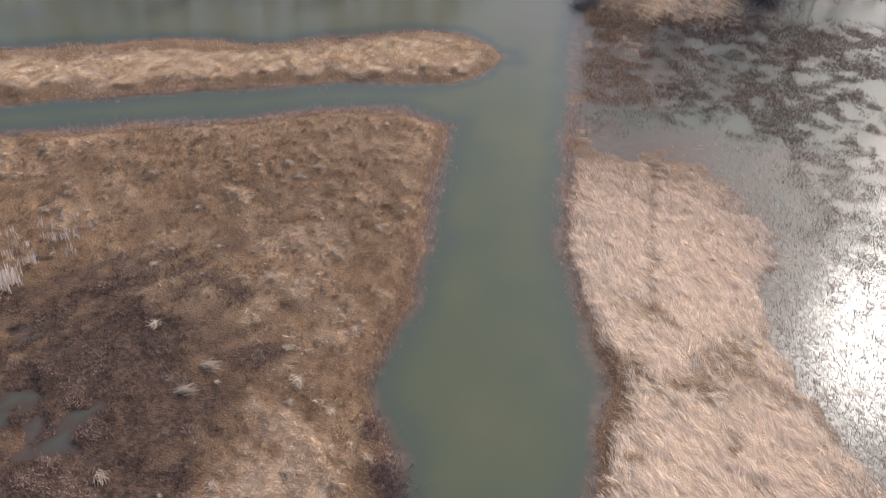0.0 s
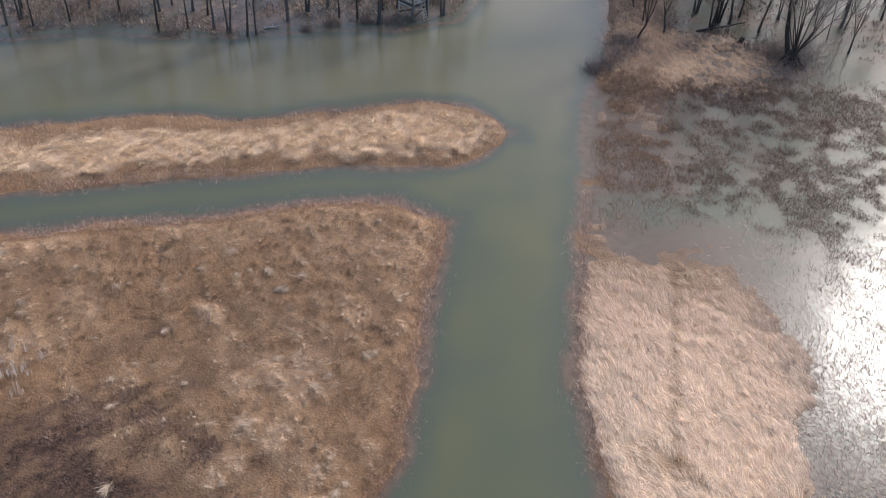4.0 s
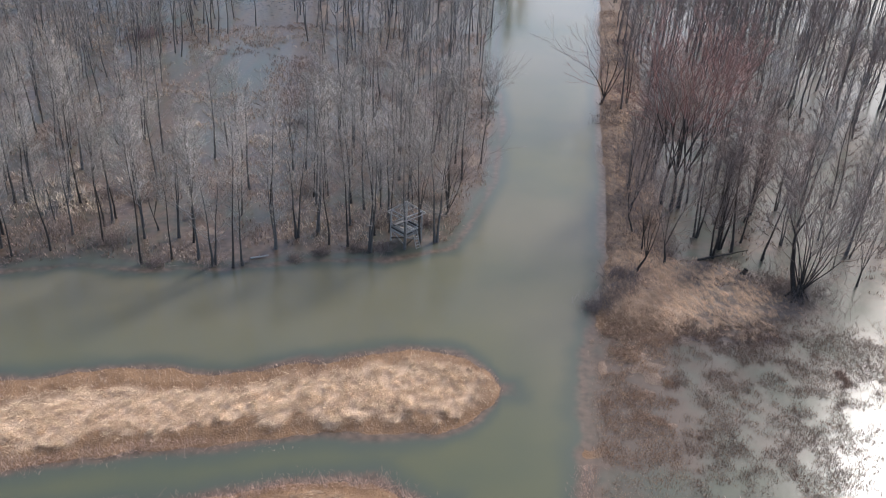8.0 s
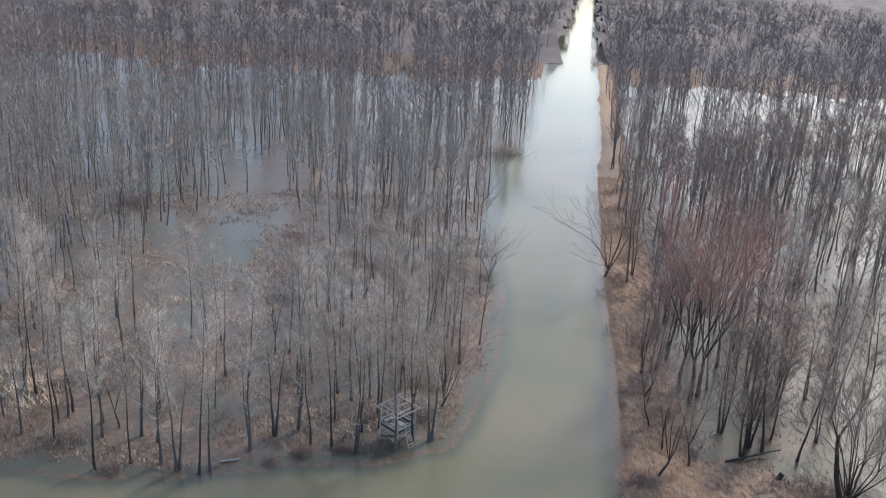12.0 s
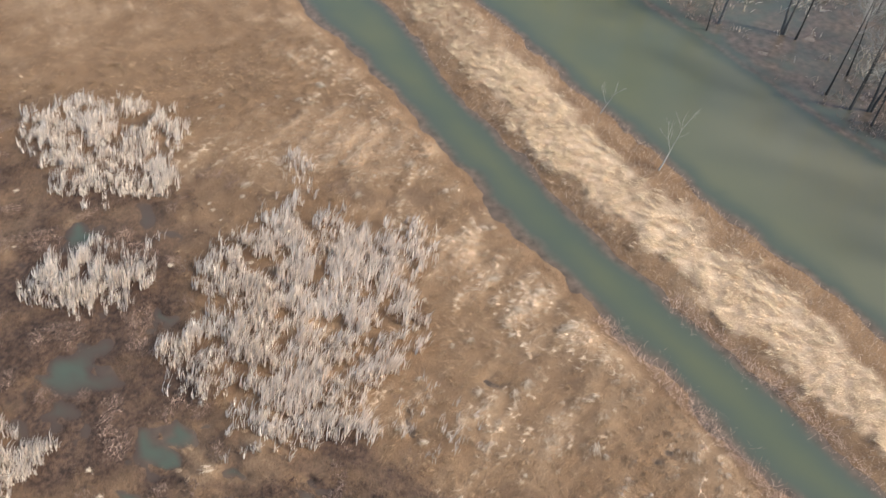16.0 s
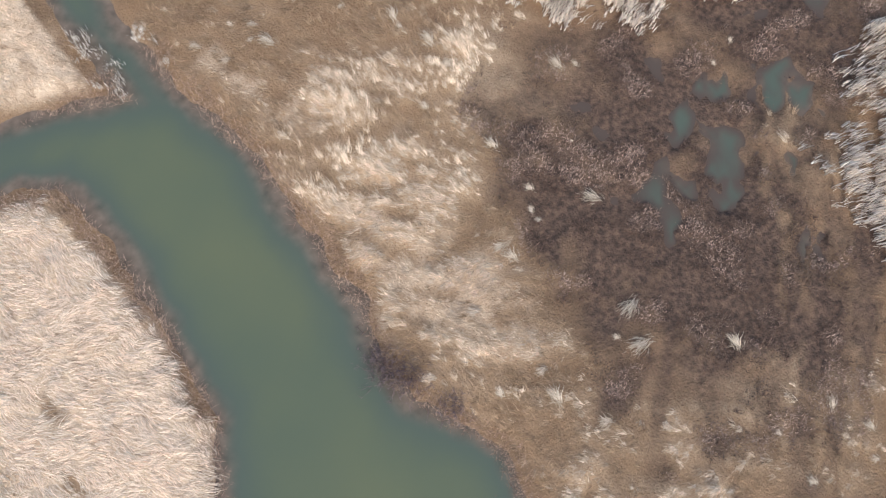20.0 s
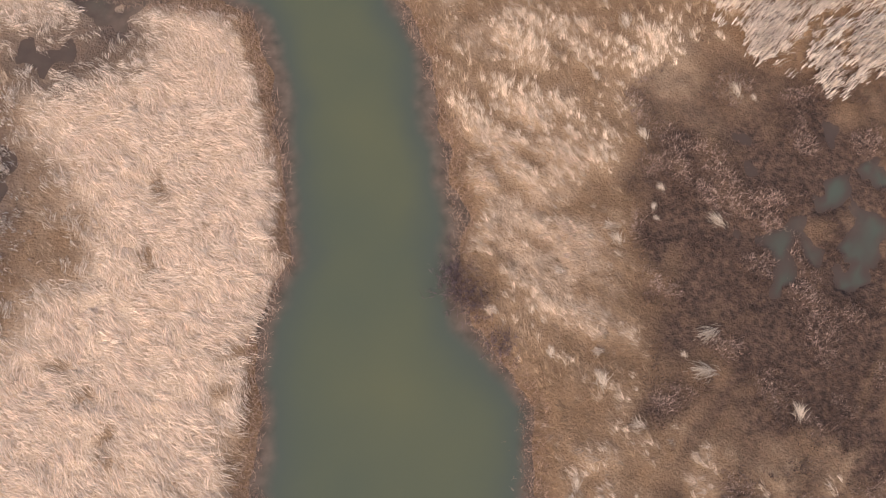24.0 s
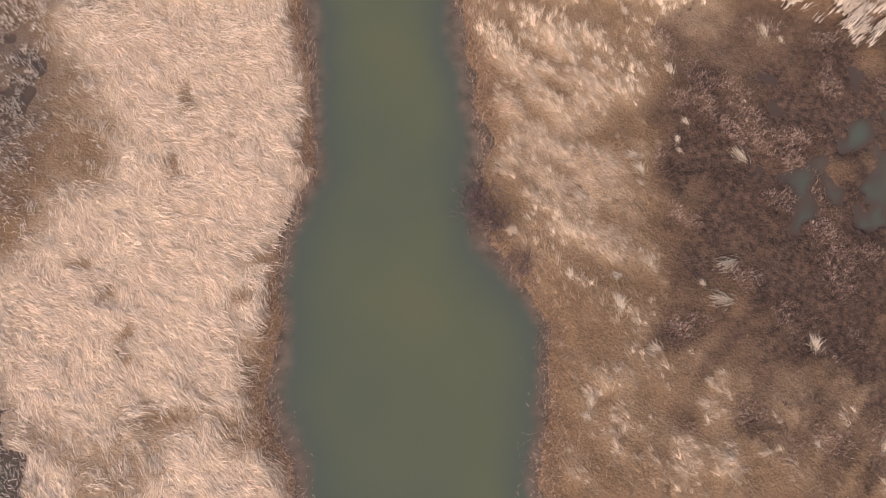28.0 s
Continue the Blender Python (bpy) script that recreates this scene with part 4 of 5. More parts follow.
# ---- trees ----
def tree_arrays(seed, h, trunks, spread, twig_n, crown_from, lean=0.0, trunk_r=0.11, limb_n=26, twig_r=0.013):
    """A bare tree: bent trunks, limbs and twigs. Returns the arrays of trunk and crown."""
    r = np.random.default_rng(seed)
    t0, t1, ra, rb = [], [], [], []
    c0, c1, ca, cb = [], [], [], []
    s0, s1, sr = [], [], []
    for k in range(trunks):
        a = r.uniform(0, 6.28)
        tilt = spread * r.uniform(0.35, 1.0) if trunks > 1 else r.uniform(0, 0.05)
        d = np.array([math.cos(a) * tilt + lean, math.sin(a) * tilt, 1.0])
        d /= np.linalg.norm(d)
        p = np.array([math.cos(a), math.sin(a), 0]) * (0.18 if trunks > 1 else 0)
        hh = h * r.uniform(0.78, 1.0) if trunks > 1 else h
        segs = 9
        pts = [p - d * 0.3]
        bend = r.normal(0, 0.02, 3)
        for s in range(segs):
            d = d + bend * 0.5 + r.normal(0, 0.045, 3)
            d[:2] *= 0.88
            d[2] = max(d[2], 0.6)
            d /= np.linalg.norm(d)
            p = p + d * hh / segs
            pts.append(p)
        base_r = trunk_r * (1.0 if trunks == 1 else 0.8)
        rad = [base_r * (1 - s / segs) ** 1.4 + 0.011 for s in range(segs + 1)]
        rad[0] *= 1.5
        for s in range(segs):
            t0.append(pts[s]), t1.append(pts[s + 1]), ra.append(rad[s]), rb.append(rad[s + 1])
        limbs = int(limb_n * (1 if trunks == 1 else 0.6))
        for b in range(limbs):
            f = crown_from + (1 - crown_from) * r.random() ** 0.8
            s = min(int(f * segs), segs - 1)
            q = pts[s] + (pts[s + 1] - pts[s]) * (f * segs - s)
            a2 = r.uniform(0, 6.28)
            long = h * r.uniform(0.10, 0.21) * (1.25 - 0.6 * f)
            out = np.array([math.cos(a2), math.sin(a2), r.uniform(0.5, 1.3)])
            out /= np.linalg.norm(out)
            m1 = q + out * long * 0.5
            m2 = m1 + (out + np.array([0, 0, 0.35])) * long * 0.5
            thick = max(0.012, rad[s] * 0.38)
            c0 += [q, m1]
            c1 += [m1, m2]
            ca += [thick, thick * 0.65]
            cb += [thick * 0.65, thick * 0.3]
            for w in range(max(2, int(twig_n / (limbs * trunks)))):
                g = r.uniform(0.2, 1.0)
                o = q + (m1 - q) * min(1, g * 2) if g < 0.5 else m1 + (m2 - m1) * (g * 2 - 1)
                dd = out * 0.6 + r.normal(0, 0.55, 3) + np.array([0, 0, 0.45])
                dd /= np.linalg.norm(dd)
                s0.append(o), s1.append(o + dd * h * r.uniform(0.045, 0.11)), sr.append(r.uniform(0.7, 1.3) * twig_r)
    trunk = tube_arrays(t0, t1, np.array(ra), np.array(rb), 6)
    limb = tube_arrays(c0, c1, np.array(ca), np.array(cb), 3)
    twig = spike_arrays(np.array(s0), np.array(s1), np.array(sr))
    return [trunk], [limb, twig]


def tree_template(name, seed, bark, twigs, label, **kw):
    trunk, crown = tree_arrays(seed, **kw)
    return {"name": name, "trunk": poly_mesh("trunk", trunk, bark, True), "crown": poly_mesh("crown", crown, twigs), "label": label}


SLIM = [tree_template("tree", 20 + k, BARK if k % 3 else DARK_BARK, TWIG, "slender bare grey tree rising from flooded ground",
                      h=13.0 + 1.1 * (k % 4), trunks=1 + (k in (2, 5)), spread=0.12, twig_n=760, crown_from=0.26 if k % 3 else 0.42, twig_r=0.0105, trunk_r=0.12 + 0.03 * (k % 3), limb_n=36) for k in range(7)]
SLIM_BROWN = [tree_template("tree", 30 + k, DARK_BARK, BROWN_TWIG, "slender bare brown-twigged tree rising from flooded ground",
                            h=13 + 1.2 * k, trunks=1 + (k == 1), spread=0.12, twig_n=1300, crown_from=0.22, trunk_r=0.14, twig_r=0.012, limb_n=42) for k in range(3)]
CLUMP = [tree_template("tree", 36 + k, DARK_BARK, BROWN_TWIG, "dark bare alder of several stems standing in flood water",
                       h=14 + k, trunks=3 + k, spread=0.11, twig_n=1700, crown_from=0.25, trunk_r=0.17, twig_r=0.012, limb_n=40) for k in range(2)]


def forked_arrays(seed, h, stems, open_angle, trunk_r, fork_at, depth=4, lean=(0.0, 0.0), base=0.0, finest=0.008):
    """A bare tree that forks again and again into ever finer branches."""
    r = np.random.default_rng(seed)
    t0, t1, ra, rb, c0, c1, ca, cb, s0, s1, sr = ([] for _ in range(11))

    def turned(d, angle):
        side = np.cross(d, r.normal(0, 1, 3))
        side /= np.linalg.norm(side) + 1e-9
        out = d * math.cos(angle) + side * math.sin(angle)
        out[2] = max(out[2], 0.12)
        return out / np.linalg.norm(out)

    def grow(p, d, length, rad, level):
        n = 3 if level else 5
        for k in range(n):
            d = d + r.normal(0, 0.07, 3) + np.array([0, 0, 0.035])
            d = d / np.linalg.norm(d)
            q = p + d * length / n
            ra_, rb_ = rad * (1 - 0.45 * k / n), rad * (1 - 0.45 * (k + 1) / n)
            if level < 2:
                t0.append(p), t1.append(q), ra.append(ra_), rb.append(rb_)
            elif level < depth:
                c0.append(p), c1.append(q), ca.append(ra_), cb.append(rb_)
            else:
                s0.append(p), s1.append(q + d * length / n), sr.append(ra_)
                break
            if level >= 1 and k and level < depth:
                grow(q, turned(d, r.uniform(0.4, 0.95)), length * r.uniform(0.4, 0.62), rb_ * 0.5, level + 1)
            p = q
        if level < depth:
            for i in range(2 if level else max(2, stems)):
                way = turned(d, open_angle * r.uniform(0.5, 1.15))
                if not level:
                    a = i * 6.283 / stems + r.uniform(-0.4, 0.4)
                    tilt = open_angle * r.uniform(0.35, 1.1)
                    way = np.array([math.cos(a) * math.sin(tilt), math.sin(a) * math.sin(tilt), math.cos(tilt)])
                grow(p, way, length * r.uniform(0.6, 0.85) if level else (h - length) * r.uniform(0.42, 0.55), rad * 0.55 * (0.55 if not level else 1), level + 1)

    if base:
        for k in range(16):
            a = k * 0.39 + r.uniform(-0.2, 0.2)
            foot = np.array([math.cos(a), math.sin(a), 0]) * r.uniform(0.8, 1.7)
            t0.append(foot + [0, 0, -0.4]), t1.append(foot * 0.3 + [0, 0, base * r.uniform(0.5, 1.0)]), ra.append(trunk_r * 0.22), rb.append(trunk_r * 0.5)
        for z0, z1, w0, w1 in ((-0.4, 0.4, 2.6, 2.0), (0.4, 1.1, 2.0, 1.7), (1.1, 1.9, 1.7, 1.0)):
            t0.append(np.array([0, 0, z0])), t1.append(np.array([0.05, 0, z1])), ra.append(trunk_r * w0), rb.append(trunk_r * w1)
        p, d = np.array([-0.3, 0.0, 0.5]), np.array([-0.32, 0.1, 1.0])
        for k in range(7):
            q = p + d * 0.95
            t0.append(p), t1.append(q), ra.append(trunk_r * (1.25 - 0.09 * k)), rb.append(trunk_r * (1.16 - 0.09 * k))
            d, p = d + r.normal(0, 0.09, 3) * [1, 1, 0] + [0.05, 0, 0], q
        grow(p, np.array([0.2, 0.1, 1.0]) / 1.03, 2.6, trunk_r * 0.45, 1)
        grow(p, np.array([-0.5, -0.1, 0.8]) / 0.95, 2.2, trunk_r * 0.35, 1)
    d0 = np.array([lean[0], lean[1], 1.0])
    grow(np.array([0, 0, -0.3]), d0 / np.linalg.norm(d0), h * fork_at, trunk_r, 0)
    sr = np.maximum(np.array(sr), finest)
    return [tube_arrays(t0, t1, np.array(ra), np.array(rb), 7)], [tube_arrays(c0, c1, np.maximum(ca, 0.012), np.maximum(cb, 0.009), 3), spike_arrays(np.array(s0), np.array(s1), sr)]


def forked_template(name, seed, bark, twigs, label, **kw):
    trunk, crown = forked_arrays(seed, **kw)
    return {"name": name, "trunk": poly_mesh("trunk", trunk, bark, True), "crown": poly_mesh("crown", crown, twigs), "label": label}


BROAD = [forked_template("tree", 40 + k, DARK_BARK, BROWN_TWIG, "bare many-stemmed willow on the wet bank", h=12 + k, stems=6, open_angle=0.6, trunk_r=0.26, fork_at=0.10, lean=(0.45, 0.0), depth=5, finest=0.010) for k in range(2)]
RED = forked_template("tree", 51, DARK_BARK, RED_TWIG, "tall bare tree with a reddish twig crown", h=19, stems=5, open_angle=0.36, trunk_r=0.30, fork_at=0.26, depth=5, finest=0.015)
YOUNG = [forked_template("tree", 55 + k, DARK_BARK, BROWN_TWIG, "young bare tree with rising branches", h=11.5, stems=4, open_angle=0.42, trunk_r=0.15, fork_at=0.22, depth=5) for k in range(2)]
BIG = forked_template("tree", 61, DARK_BARK, BROWN_TWIG, "old dark willow with a thick trunk at the flood's edge", h=13.5, stems=12, open_angle=0.44, trunk_r=0.25, fork_at=0.10, base=1.3, depth=5, finest=0.014)
DEAD = forked_template("dead_tree", 66, PALE_WOOD, PALE_WOOD, "bleached dead tree leaning from the straw island", h=6.0, stems=2, open_angle=0.45, trunk_r=0.08, fork_at=0.35, depth=3, lean=(0.35, 0.0))


def plant(tpl, x, y, turn, scale=1.0, group="bare trees of the flooded wood"):
    tree = new(tpl["name"])
    tree.empty_display_size = 0.5
    z = min(float(height(np.array([x]), np.array([y]))[0]), 0.3)
    tree.matrix_world = pose(x, y, max(z, -0.3), 0, 0, turn) @ Matrix.Scale(scale, 4)
    part("trunk", tpl["trunk"], tree)
    part("crown", tpl["crown"], tree, "fine bare twigs")
    return tagged(tree, tpl["label"], "tree", group)


WEST_TREES = [(-28.7, 96.5), (-25.9, 96.8), (-24.1, 95.9), (-22, 95.6), (-21.1, 96.2), (-18.4, 100.2), (-12.8, 101.8), (-10.7, 101.6), (-10, 110.7), (-8.5, 116.2), (-16.5, 113.1), (-24.7, 114),
              (-32.7, 114.3), (-38.3, 112.2), (-75.7, 88.8), (-65.2, 91.2), (-61.3, 96.6), (-60.1, 97.4), (-40.9, 100.2), (-81.2, 86.3), (-31.5, 95.2), (-37, 99), (-34, 103), (-14.5, 104), (-8, 104.5), (-6.8, 108), (-29.5, 101)]
planted = []
for n, (x, y) in enumerate(WEST_TREES):
    plant(SLIM[n % 7], x, y, rng.uniform(0, 360), rng.uniform(0.85, 1.1))
    planted.append((x, y))
plant(BROAD[0], -0.3, 110.7, 10, 0.85)
plant(BIG, 37.4, 96.6, 0, 1.0)
plant(RED, 27.7, 115.2, 0, 1.1)
plant(RED, 28.9, 116.6, 130, 1.05)
plant(RED, 26.9, 117.3, 250, 1.0)
plant(RED, 33.0, 124.0, 80, 0.9)
plant(YOUNG[1], 22.4, 104.6, 30, 0.8)
plant(YOUNG[0], 22.0, 109.0, 210, 0.9)
plant(YOUNG[1], 25.5, 122.5, 300, 1.1)
plant(YOUNG[0], 40.5, 101.5, 80, 0.9)
plant(YOUNG[1], 45.0, 100.0, 170, 1.0)
plant(YOUNG[0], 20.9, 99.4, 0, 1.15)
plant(YOUNG[1], 24.4, 101.8, 120, 1.0)
plant(BROAD[1], 23.5, 153.0, 40, 1.1)
plant(BROAD[1], 5.2, 149.0, 10, 0.6)
planted += [(-0.5, 112), (37.4, 96.6), (27.5, 116), (33, 124), (20.9, 99.4), (24.4, 101.8)]
EAST_TREES = [(29.2, 136.2), (27.7, 153.1), (28.7, 144.1), (31.5, 129.5), (30.4, 104.4), (32.9, 105.7), (37.6, 115.6), (41.5, 117.5), (31.6, 106.5), (34.6, 108.3), (47.1, 125.3), (36, 104.5), (29.5, 109)]
for n, (x, y) in enumerate(EAST_TREES):
    plant(SLIM_BROWN[n % 3] if n % 2 else CLUMP[n // 2 % 2], x, y, rng.uniform(0, 360), rng.uniform(0.85, 1.1))
    planted.append((x, y))


def wood_places(box, spacing, seed):
    r = np.random.default_rng(seed)
    xs, ys = np.arange(box[0], box[1], spacing), np.arange(box[2], box[3], spacing)
    x, y = [a.ravel() for a in np.meshgrid(xs, ys)]
    x, y = x + r.uniform(-0.5, 0.5, len(x)) * spacing * 1.3, y + r.uniform(-0.5, 0.5, len(y)) * spacing * 1.3
    west = (x < np.interp(y, NB_Y, NB_X) - 1.2) & (y > np.interp(x, NS_X, NS_Y) + 1.0)
    east = (x - np.interp(y, EB_Y, EB_X) > 3.0) & (y > 103 + 0.0 * x) & ((y > 108) | (x > 29))
    open_water = blob(x, y, *POND) > 0.3
    thin = (fbm(x, y, 16, 141) > -0.22 + 0.08 * (x > 14)) & (blob(x, y, -37, 157, 11, 30) < 0.5)
    clearing = (blob(x, y, -31, 140, 15, 17, 0.3) > 0.5) & (np.arange(len(x)) % 3 > 0)
    keep = (west | east) & ~open_water & thin & ~clearing
    return x[keep], y[keep]


px, py = wood_places((-150, 110, 70, 235), 4.4, 3)
taken = np.array(planted)
clear_of = np.min(np.hypot(px[:, None] - taken[:, 0], py[:, None] - taken[:, 1]), 1) > 1.6
px, py = px[clear_of], py[clear_of]
clear_of = np.hypot(px - 28.5, py - 111) > 4.5
px, py = px[clear_of], py[clear_of]
reach = np.where(px > 14, py - 96 + 0.6 * np.maximum(px - 50, 0), py - np.interp(px, NS_X, NS_Y) + 0.35 * np.abs(px + 25))
close = reach < np.sort(reach)[235]
for n, (x, y) in enumerate(zip(px[close], py[close])):
    tpl = ((SLIM_BROWN + CLUMP)[n % 5] if x > 14 and rng.random() < 0.45 else SLIM[int(rng.integers(0, 7))]) if rng.random() < 0.93 else YOUNG[n % 2]
    plant(tpl, x, y, rng.uniform(0, 360), rng.uniform(0.62, 1.12))


def joined_wood(name, label, x, y, arrays, twigs, lo, hi, seed):
    """Many trees in one mesh."""
    r = np.random.default_rng(seed)
    verts, loops, sizes, slots, base = [], [], [], [], 0
    for k in range(len(x)):
        pieces = arrays[r.integers(0, len(arrays))]
        a, s = r.uniform(0, 6.28), r.uniform(lo, hi)
        rot = np.array([[math.cos(a), -math.sin(a), 0], [math.sin(a), math.cos(a), 0], [0, 0, 1]]) * s
        for i, (v, f) in enumerate(pieces):
            slots.append(np.full(len(f), min(i, 1)))
            verts.append((v @ rot.T + [x[k], y[k], -0.1]).astype(np.float32))
            loops.append((f + base).ravel())
            sizes.append(np.full(len(f), f.shape[1]))
            base += len(v)
    sizes = np.concatenate(sizes)
    me = mesh_from(name, np.concatenate(verts), np.concatenate(loops), np.r_[0, np.cumsum(sizes)[:-1]], BARK)
    me.materials.append(twigs)
    me.polygons.foreach_set("material_index", np.concatenate(slots).astype(np.int32))
    return tagged(new(name, me), label, "trees", kind="stuff")


def sliver_arrays(p0, p1, r0, r):
    """Far twigs: one slender triangle each."""
    side = np.cross(p1 - p0, r.normal(0, 1, (len(p0), 3)))
    side = side / (np.linalg.norm(side, axis=1, keepdims=True) + 1e-9) * np.asarray(r0)[:, None]
    return np.stack([p0 - side, p0 + side, p1], 1).reshape(-1, 3), np.arange(3 * len(p0)).reshape(-1, 3)


def light_tree(seed, h, limb_n, twig_n, crown_from, trunk_r, twig_r, wide=0.2, sides=4):
    """A tree some way off: a bent trunk, rising limbs and a haze of fine twigs."""
    r = np.random.default_rng(seed)
    segs = 4
    pts = np.cumsum(np.r_[[[0, 0, -0.3]], np.c_[r.normal(0, 0.28, (segs, 2)), np.full(segs, (h + 0.3) / segs)]], 0)
    rad = trunk_r * (np.linspace(1, 0, segs + 1) ** 1.3 + 0.06)
    trunk = tube_arrays(pts[:-1], pts[1:], rad[:-1], rad[1:], sides)
    f = crown_from + (1 - crown_from) * r.random(limb_n) ** 0.8
    q = np.stack([np.interp(f * h, pts[:, 2], pts[:, i]) for i in range(3)], 1)
    a, rise = r.uniform(0, 6.28, limb_n), r.uniform(0.7, 1.7, limb_n)
    out = np.stack([np.cos(a), np.sin(a), rise], 1) * (h * wide * (1.3 - f) * r.uniform(0.5, 1.0, limb_n))[:, None]
    limb = sliver_arrays(q, q + out, np.full(limb_n, trunk_r * 0.32), r)
    k, g = r.integers(0, limb_n, twig_n), r.uniform(0.15, 1.0, twig_n)
    o = q[k] + out[k] * g[:, None]
    top = r.random(twig_n) < 0.2
    o[top] = pts[-1] - [0, 0, 1] * r.uniform(0, h * 0.3, (top.sum(), 1))
    way = out[k] / np.linalg.norm(out[k], axis=1, keepdims=True) * 0.6 + r.normal(0, 0.5, (twig_n, 3)) + [0, 0, 0.4]
    twig = sliver_arrays(o, o + way * (h * r.uniform(0.04, 0.10, twig_n))[:, None], r.uniform(0.7, 1.3, twig_n) * twig_r, r)
    return [trunk, limb, twig]


mid_arrays = [light_tree(80 + k, 13.5 + 0.9 * k, 22, 280, 0.32, 0.14, 0.017) for k in range(5)]
mid_x, mid_y = px[~close], py[~close]


dense_arrays = [light_tree(85 + k, 14.5 + 0.9 * k, 26, 360, 0.25, 0.17, 0.019, sides=5) for k in range(4)]
east_side = mid_x > 14
joined_wood("wood", "dense stand of bare grey trees in flood water", mid_x[~east_side], mid_y[~east_side], mid_arrays, MID_TWIG, 0.75, 1.15, 5)
joined_wood("wood", "dense stand of bare brown-twigged trees in flood water", mid_x[east_side], mid_y[east_side], dense_arrays, BROWN_TWIG, 0.75, 1.1, 4)
far_x, far_y = wood_places((-330, 210, 235, 345), 5.2, 9)
side_x, side_y = wood_places((-330, -150, 20, 235), 5.6, 10)
east_x, east_y = wood_places((110, 260, 90, 235), 7.5, 11)
thick_x, thick_y = wood_places((46, 118, 150, 240), 5.4, 14)
joined_wood("wood", "dark thicket of bare trees in flood water", thick_x, thick_y, dense_arrays, BROWN_TWIG, 0.6, 1.0, 8)
joined_wood("far_wood", "distant bare grey wood standing in flood water", np.r_[far_x, side_x, east_x], np.r_[far_y, side_y, east_y], [light_tree(90 + k, 14 + 0.8 * k, 16, 130, 0.25, 0.17, 0.05, 0.30, 3) for k in range(6)], FAR_TWIG, 0.8, 1.2, 6)
last_x, last_y = wood_places((-330, 260, 345, 600), 7.6, 12)
edge_x, edge_y = wood_places((-760, -330, 60, 620), 13.0, 13)
rim_x, rim_y = wood_places((-330, 300, 600, 860), 10.0, 15)
last_x, last_y = np.r_[last_x, edge_x, rim_x], np.r_[last_y, edge_y, rim_y]
joined_wood("far_wood", "distant bare grey wood reaching to the horizon", last_x, last_y, [light_tree(97 + k, 14 + 0.8 * k, 12, 80, 0.25, 0.17, 0.085, 0.34, 3) for k in range(6)], FAR_TWIG, 0.85, 1.2, 7)


def canopy(x, y):
    low = 10.0 + 2.6 * vnoise(x, y, 16, 151) + 4.5 * vnoise(x, y, 5.1, 153)
    return low * ramp(y, 400, 470) - 1 + 45 * ramp(y, 1000, 2400) + 6 * fbm(x, y, 150, 155) * ramp(y, 700, 1200)


canopy_me, _, _ = sheet("distant_canopy", np.arange(-700, 701, 7.0), np.r_[np.arange(400, 900, 7.0), np.arange(900, 2590, 22.0)], canopy, FAR_TWIG, lambda x, y: np.abs(x - np.interp(y, EB_Y, EB_X) + 8) > 14)
tagged(new("distant_canopy", canopy_me), "tops of the bare wood far off", "trees", kind="stuff")

# ---- dead trees, shrubs, log and stumps ----
plant(DEAD, -54.3, 71.0, 60, 0.7, "bleached dead trees")
plant(DEAD, -45.2, 72.0, 110, 1.1, "bleached dead trees")


def shrub(name, label, x, y, size, mat, seed, n=260):
    r = np.random.default_rng(seed)
    a, t = r.uniform(0, 6.28, n), r.uniform(0.1, 1.25, n)
    d = np.stack([np.cos(a) * np.sin(t), np.sin(a) * np.sin(t), np.cos(t)], 1)
    p0 = np.stack([r.normal(0, 0.5, n), r.normal(0, 0.5, n), np.full(n, -0.1)], 1) * size
    p1 = p0 + d * (r.uniform(0.5, 1.1, n) * size)[:, None]
    k = r.integers(0, n, n * 3)
    g = r.uniform(0.3, 1, n * 3)[:, None]
    q0 = p0[k] + (p1[k] - p0[k]) * g
    q1 = q0 + r.normal(0, 0.18, (n * 3, 3)) * size + [0, 0, 0.06]
    me = poly_mesh(name, [spike_arrays(p0, p1, np.full(n, 0.02)), spike_arrays(q0, q1, np.full(n * 3, 0.011))], mat)
    ob = new(name, me)
    ob.location = (x, y, max(0, float(height(np.array([x]), np.array([y]))[0])))
    return tagged(ob, label, "shrub")


PURPLE = bark_material("purple_brown_twigs", (0.16, 0.105, 0.105), (0.30, 0.215, 0.205), 3.0)
BRUSH = [shrub("shrub", "brown twiggy brush on the wooded bank", 17.2 + 1.5 * k, 93.0 + 2 * k, 1.5 + 0.3 * k, BROWN_TWIG, 21 + k, 130) for k in range(3)]
brush_x, brush_y = wood_places((-40, 8, 98, 175), 7.0, 31)
strip_y = np.arange(100, 215, 4.0)
strip_x = np.interp(strip_y, EB_Y, EB_X) + rng.uniform(1.0, 6.5, len(strip_y))
for n, (x, y) in enumerate(zip(np.r_[brush_x, strip_x], np.r_[brush_y, strip_y])):
    if rng.random() < 0.7:
        ob = copy_thing(BRUSH[n % 3], pose(x, y, 0.0, 0, 0, rng.uniform(0, 360)))
        ob.scale = [rng.uniform(0.8, 1.5)] * 3
        tagged(ob, "brown twiggy brush on the flooded forest floor", "shrub", "brush of the flooded wood")
shrub("shrub", "low purple-brown twiggy shrub on the channel bank", -1.2, 26.4, 1.15, PURPLE, 1, 150)
shrub("shrub", "low purple-brown twiggy shrub on the channel bank", -1.9, 27.9, 1.2, PURPLE, 2, 150)
shrub("shrub", "small dark shrub at the corner of the notch", -2.8, 30.4, 0.9, PURPLE, 3, 110)
shrub("shrub", "brown twiggy shrub at the water's edge", 15.6, 92.5, 1.3, BROWN_TWIG, 4)
